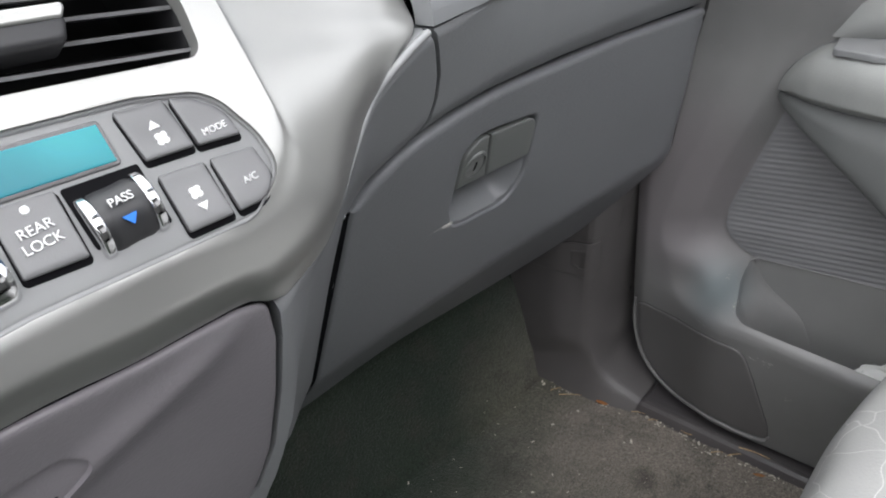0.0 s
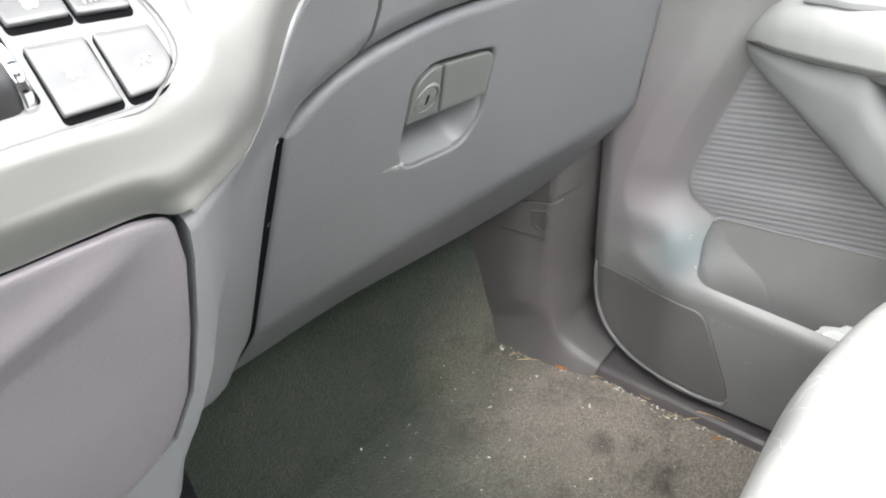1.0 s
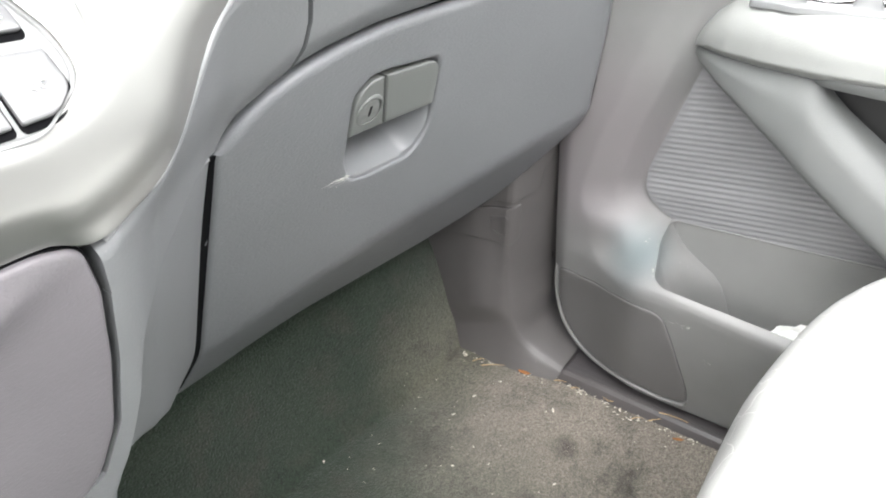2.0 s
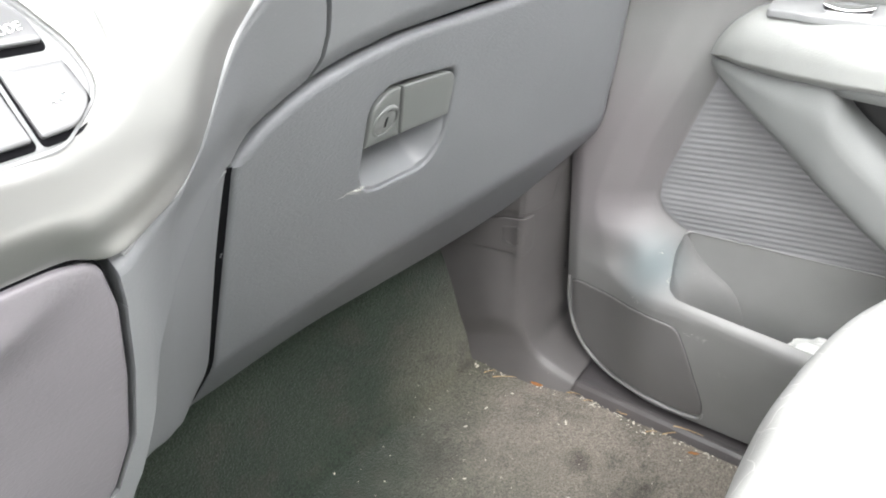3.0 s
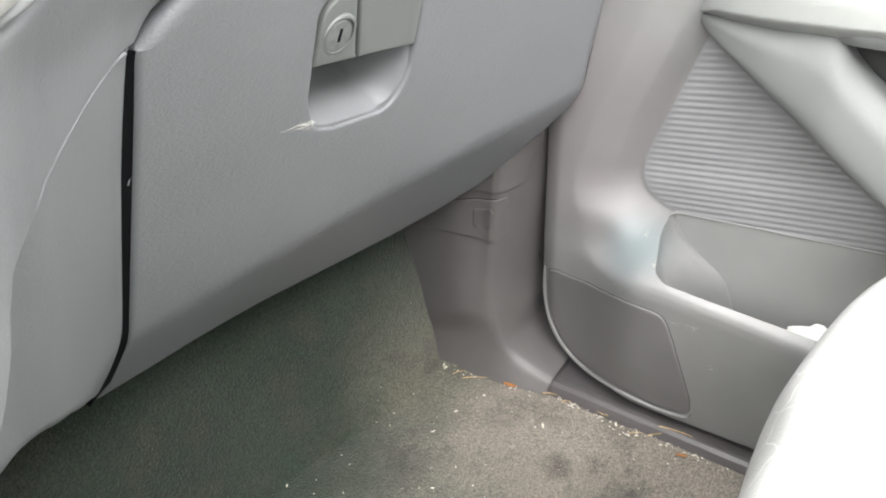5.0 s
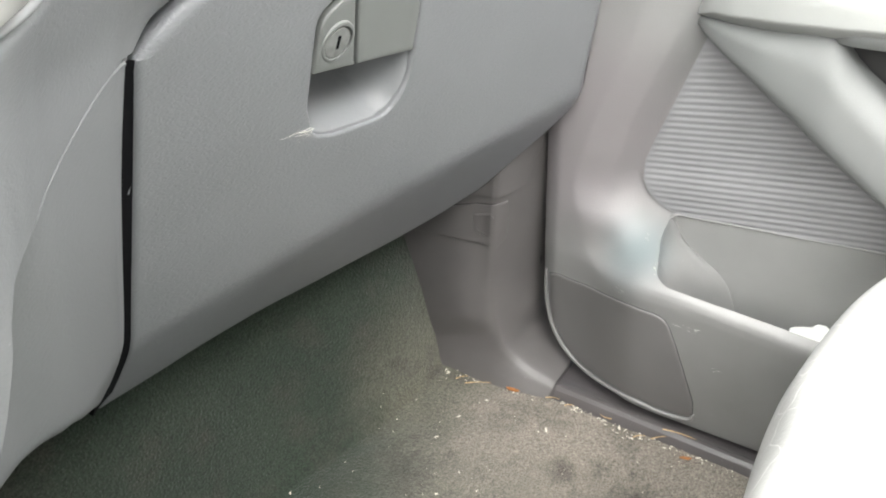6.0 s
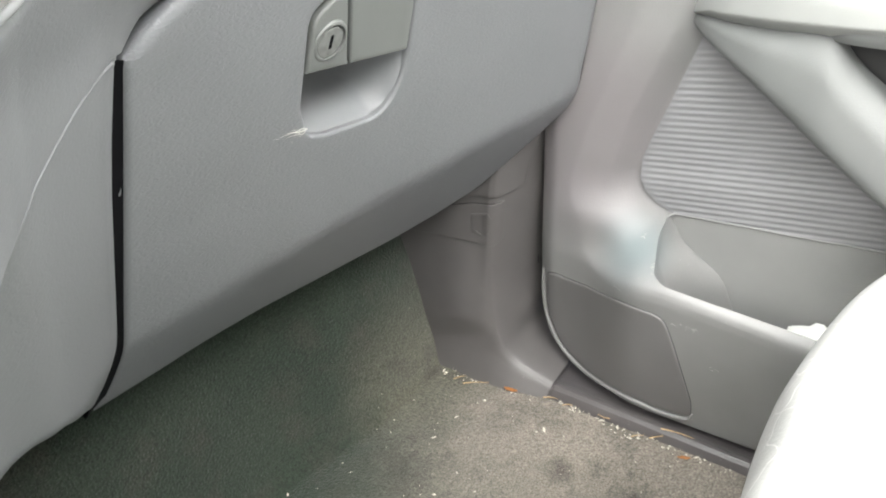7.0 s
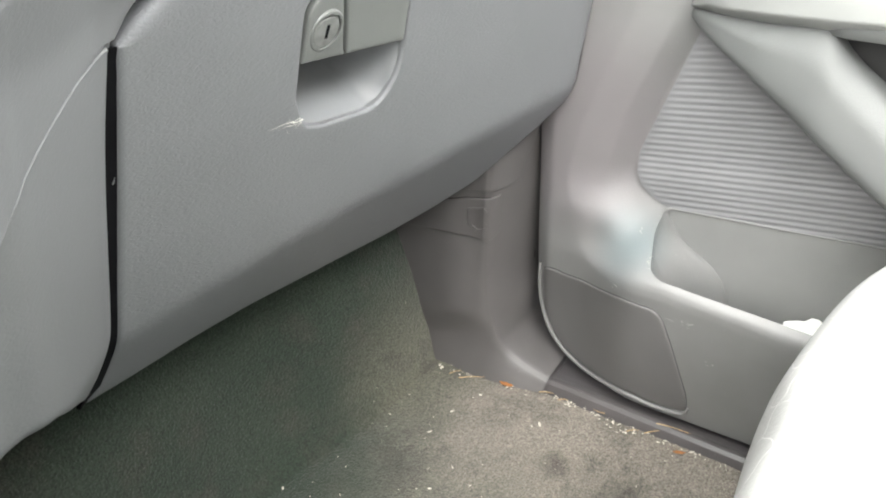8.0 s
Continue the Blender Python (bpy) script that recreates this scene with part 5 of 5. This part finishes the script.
        depth = 0.80 - xi
        tuck = min(0.012, 0.3 * h)
        if t < 0.2:
            f = t / 0.2
            return Vector((xi + 0.016 * (1 - f) ** 1.3, y, lo + tuck * f))
        if t < 0.4:
            f = (t - 0.2) / 0.2
            return Vector((xi, y, lo + tuck + (h - r - tuck) * f))
        if t < 0.75:
            a = (t - 0.4) / 0.35 * math.pi / 2
            return Vector((xi + r * 1.0 * (1 - math.cos(a)), y, hi - r + r * math.sin(a)))
        f = (t - 0.75) / 0.25
        return Vector((xi + r + (depth - r) * f, y, hi))
    part("armrest", slab(steps(-0.6, 0.15, 24) + steps(0.155, 0.284, 40), steps(0, 1, 40), arm, lambda y, t: Vector((0.805, y, arm_low(y) + (arm_top(y) - arm_low(y)) * t))), ARM, door, "pale grained vinyl armrest")

    # pull strut below the armrest, round a dark hand hole
    low_line = [(-0.14, 0.158), (0.0, 0.272), (0.092, 0.336), (0.134, 0.364), (0.177, 0.3925), (0.22, 0.419), (0.26, 0.442), (0.283, 0.4560)]
    high_line = [(-0.14, 0.245), (0.0, 0.344), (0.06, 0.3885), (0.098, 0.4160), (0.1084, 0.4235), (0.126, 0.4365), (0.1395, 0.4485), (0.1470, 0.4580), (0.1535, 0.4670), (0.160, 0.4700), (0.170, 0.4705), (0.20, 0.4655), (0.283, 0.4590)]

    def strut_place(y, s, d):
        lo, hi = curve(low_line, y), curve(high_line, y)
        z = lo + (hi - lo) * s
        wide = min(1.0, (hi - lo) / 0.05)
        swell = (1 - abs(2 * s - 1) ** 5.0) ** 0.5 if 0 < s < 1 else 0.0
        x = arm_in(min(y, 0.284)) + 0.004 + (0.028 - 0.016 * s) * wide * (1 - swell) + 0.024 * wide * max(0.0, s - 0.70)
        return Vector((x, y, z))
    across = [0, 0.01, 0.03, 0.06, 0.1, 0.15, 0.22, 0.3, 0.4, 0.5, 0.6, 0.7, 0.78, 0.85, 0.9, 0.94, 0.97, 0.99, 1]
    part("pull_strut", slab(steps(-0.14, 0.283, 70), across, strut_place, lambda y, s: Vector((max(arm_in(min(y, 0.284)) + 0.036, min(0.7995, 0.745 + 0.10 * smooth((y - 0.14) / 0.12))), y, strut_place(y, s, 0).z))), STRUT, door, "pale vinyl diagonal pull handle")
    def brow(y, t, d):
        return Vector((arm_in(y) + 0.0065 + 0.006 * (1 - t) ** 3 + 0.02 * smooth((y - 0.142) / 0.04) + d, y, 0.4630 + 0.018 * t))
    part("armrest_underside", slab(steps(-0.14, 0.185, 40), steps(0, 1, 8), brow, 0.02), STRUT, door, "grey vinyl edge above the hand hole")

    # dark sheet added in the hand hole to paint its shade
    def shade_sheet(y, t, d):
        lo, hi = curve(high_line, y) - 0.05, 0.482
        return Vector((0.768 + d, y, lo + (hi - lo) * t))
    part("hand_hole_shade", slab(steps(-0.14, 0.165, 20), steps(0, 1, 6), shade_sheet, 0.006), SEAL_AND_SHADE, door, "dark sheet standing for the shade behind the pull handle")
    # switches on top
    deck = fillet([(0.226, 0.748, 0.012), (0.230, 0.795, 0.004), (-0.30, 0.795, 0.004), (-0.30, 0.730, 0.01), (0.190, 0.7305, 0.03)], 8)
    panel = part("switch_panel", shell(dense(deck, 0.01), lambda y, x, d: Vector((x, y, curve([(-0.6, 0.5235), (0.20, 0.5205), (0.24, 0.5150)], y) + 0.002 - d)), 0.006, 0.0015, 6), PANEL, door, "dark window switch panel")
    for y0 in (0.182, 0.124):
        key = fillet([(y0, 0.742, 0.003), (y0, 0.757, 0.003), (y0 - 0.040, 0.757, 0.003), (y0 - 0.040, 0.742, 0.003)], 5)
        part("window_switch", shell(dense(key, 0.004), lambda y, x, d, y0=y0: Vector((x, y, 0.5265 + 0.004 * ((y - y0 + 0.020) / 0.020) ** 2 - d)), 0.006, 0.001, 5), CHROME if y0 > 0.12 else KEY, panel, "chrome-edged window switch")
    # padded upper trim
    def upper(s, t, d):
        z = 0.519 + 0.25 * t
        y0 = 0.236 - 0.62 * (z - 0.519)
        y = y0 + (-0.60 - y0) * s
        puff = 0.012 * (1 - (1 - min(1, s / 0.04)) ** 2) * (1 - (1 - min(1, t / 0.1)) ** 2)
        fold = 0.004 * math.exp(-((y - 0.06 + 0.1 * t) / 0.006) ** 2)
        return Vector((0.782 - puff + fold + d, y, z))
    part("padded_upper_trim", slab(steps(0, 0.06, 10) + steps(0.075, 1, 60), steps(0, 0.12, 8) + steps(0.15, 1, 14), upper, 0.02), ARM, door, "pale padded vinyl upper trim with a fold")
    return door


# ---- seat ----
def build_seat():
    seat = thing("passenger_seat", "light grey leather passenger seat cushion with cracked surface", "car seat")

    def front(x):
        return 0.122 - 1.35 * max(0.0, x - 0.47) ** 2 - 2.2 * max(0.0, 0.30 - x) ** 2

    def top(x):
        return 0.338 + 0.012 * smooth((x - 0.52) / 0.1) - 0.03 * smooth((x - 0.655) / 0.06) ** 2

    def cushion(x, t, d):
        yf, zt = front(x), top(x)
        r = 0.055
        side = smooth((x - 0.227) / 0.05) * smooth((0.722 - x) / 0.05)
        zt = 0.20 + (zt - 0.20) * (0.55 + 0.45 * side)
        wob = 0.0022 * noise.noise(Vector((x * 14, t * 9, 1.0)))
        if t < 0.25:
            f = t / 0.25
            return Vector((x, yf - 0.045 * (1 - f) ** 1.5, 0.10 + (zt - r - 0.10) * f))
        if t < 0.55:
            a = (t - 0.25) / 0.30 * math.pi / 2
            return Vector((x, yf - r * (1 - math.cos(a)) + wob, zt - r + r * math.sin(a) + wob))
        f = (t - 0.55) / 0.45
        return Vector((x, yf - r - 0.46 * f, zt - 0.03 * f + 0.006 * math.sin(f * 9) + wob))
    part("cushion", slab(steps(0.225, 0.724, 60), steps(0, 1, 60), cushion, lambda x, t: Vector((x, front(x) - 0.06 - 0.45 * t, 0.09))), SEAT, seat)
    part("base", box((0.27, -0.36, 0.012), (0.66, 0.02, 0.10), bevel=0.01), KICK, seat)
    return seat


# ---- small things ----
def build_litter():
    for x, y, turn, size in ((0.6855, 0.4185, -85, 0.0100), (0.686, 0.2005, -70, 0.0075)):
        shape = fillet([(-1, 0, 0.05), (-0.3, 0.34, 0.3), (0.5, 0.28, 0.3), (1, 0.05, 0.05), (0.4, -0.22, 0.3), (-0.5, -0.2, 0.3)], 4)
        c, s = math.cos(radians(turn)), math.sin(radians(turn))
        bm = shell([(u * size, v * size) for u, v in shape], lambda u, v, d: Vector((u, v, 0.0025 - d + 18 * u * u)), 0.0008, 0.0003, 3, 2)
        ob = part("leaf", bm, LEAF)
        ob.matrix_world = pose(x, y, 0.003, 0, 0, turn)
        tagged(ob, "dry orange leaf fragment lying on the carpet", "leaf", "litter on the carpet")
    for x, y, turn, size, z in ((0.7079, 0.2156, -87, 0.037, 0.0125), (0.6998, 0.2311, -56, 0.027, 0.006), (0.6735, 0.4627, -62, 0.033, 0.004), (0.6960, 0.3680, -75, 0.018, 0.004), (0.700, 0.300, 95, 0.014, 0.004), (0.672, 0.486, -48, 0.016, 0.004), (0.695, 0.345, -70, 0.012, 0.004), (0.690, 0.255, -60, 0.014, 0.004)):
        pts = [(size * (f - 0.5), 0.0016 * math.sin(3 * f), 0.0014 + 0.0015 * f) for f in steps(0, 1, 8)]
        ob = part("twig", tube(pts, 0.00075, None, 5, lambda f: 1 - 0.6 * f), NEEDLE)
        ob.matrix_world = pose(x, y, z, 0, 0, turn)
        tagged(ob, "thin dry brown needle lying on the carpet", "twig", "litter on the carpet")
    rng = random.Random(5)
    bm = bmesh.new()
    for k in range(335):
        if k < 230:
            y = rng.uniform(0.05, 0.52)
            x = 0.7055 - 0.0005 * k / 230 - abs(rng.gauss(0, 0.008)) - 0.14 * max(0, y - 0.40) * 1.4
        elif k < 237:
            x, y = ((0.6577, 0.4405), (0.6499, 0.3542), (0.6536, 0.3303), (0.5767, 0.4632), (0.6172, 0.4569), (0.575, 0.5208), (0.4251, 0.5577))[k - 230]
        else:
            x, y = rng.uniform(0.38, 0.70), rng.uniform(0.14, 0.55)
        r = rng.uniform(0.0003, 0.0010) * (1.05 if k < 230 else 1.8 if k < 237 else 0.8) * (1.5 if rng.random() < 0.1 else 1)
        z = carpet_place(x, y, 0).z
        long, turn = rng.uniform(1, 3.2), rng.uniform(0, math.pi)
        vs = []
        for i in range(5):
            a = 2 * math.pi * i / 5
            u, v = r * long * math.cos(a), r * math.sin(a)
            vs.append(bm.verts.new((x + u * math.cos(turn) - v * math.sin(turn), y + u * math.sin(turn) + v * math.cos(turn), z + rng.uniform(0.0, 0.001))))
        tip = bm.verts.new((x, y, z + r * 1.1))
        for i in range(5):
            bm.faces.new((vs[i], vs[(i + 1) % 5], tip))
        bm.faces.new(vs)
    tagged(part("crumbs", bm, CRUMB), "scattered pale crumbs and grit on the carpet", "crumbs", kind="stuff")
    # crumpled paper in the map pocket
    bm = bmesh.new()
    bmesh.ops.create_icosphere(bm, subdivisions=4, radius=1.0)
    for v in bm.verts:
        n = noise.noise(v.co * 2.3) + 0.5 * noise.noise(v.co * 5.1)
        v.co = Vector((v.co.x * 0.022, v.co.y * 0.045, v.co.z * 0.034)) * (1 + 0.3 * n)
    ob = part("tissue", bm, PAPER, angle=20)
    ob.location = (0.756, 0.100, 0.139)
    tagged(ob, "crumpled white paper tissue in the map pocket", "tissue")


build_floor()
build_cabin()
build_kick_and_sill()
build_dashboard()
build_glovebox()
build_stack()
build_door()
build_seat()
build_litter()
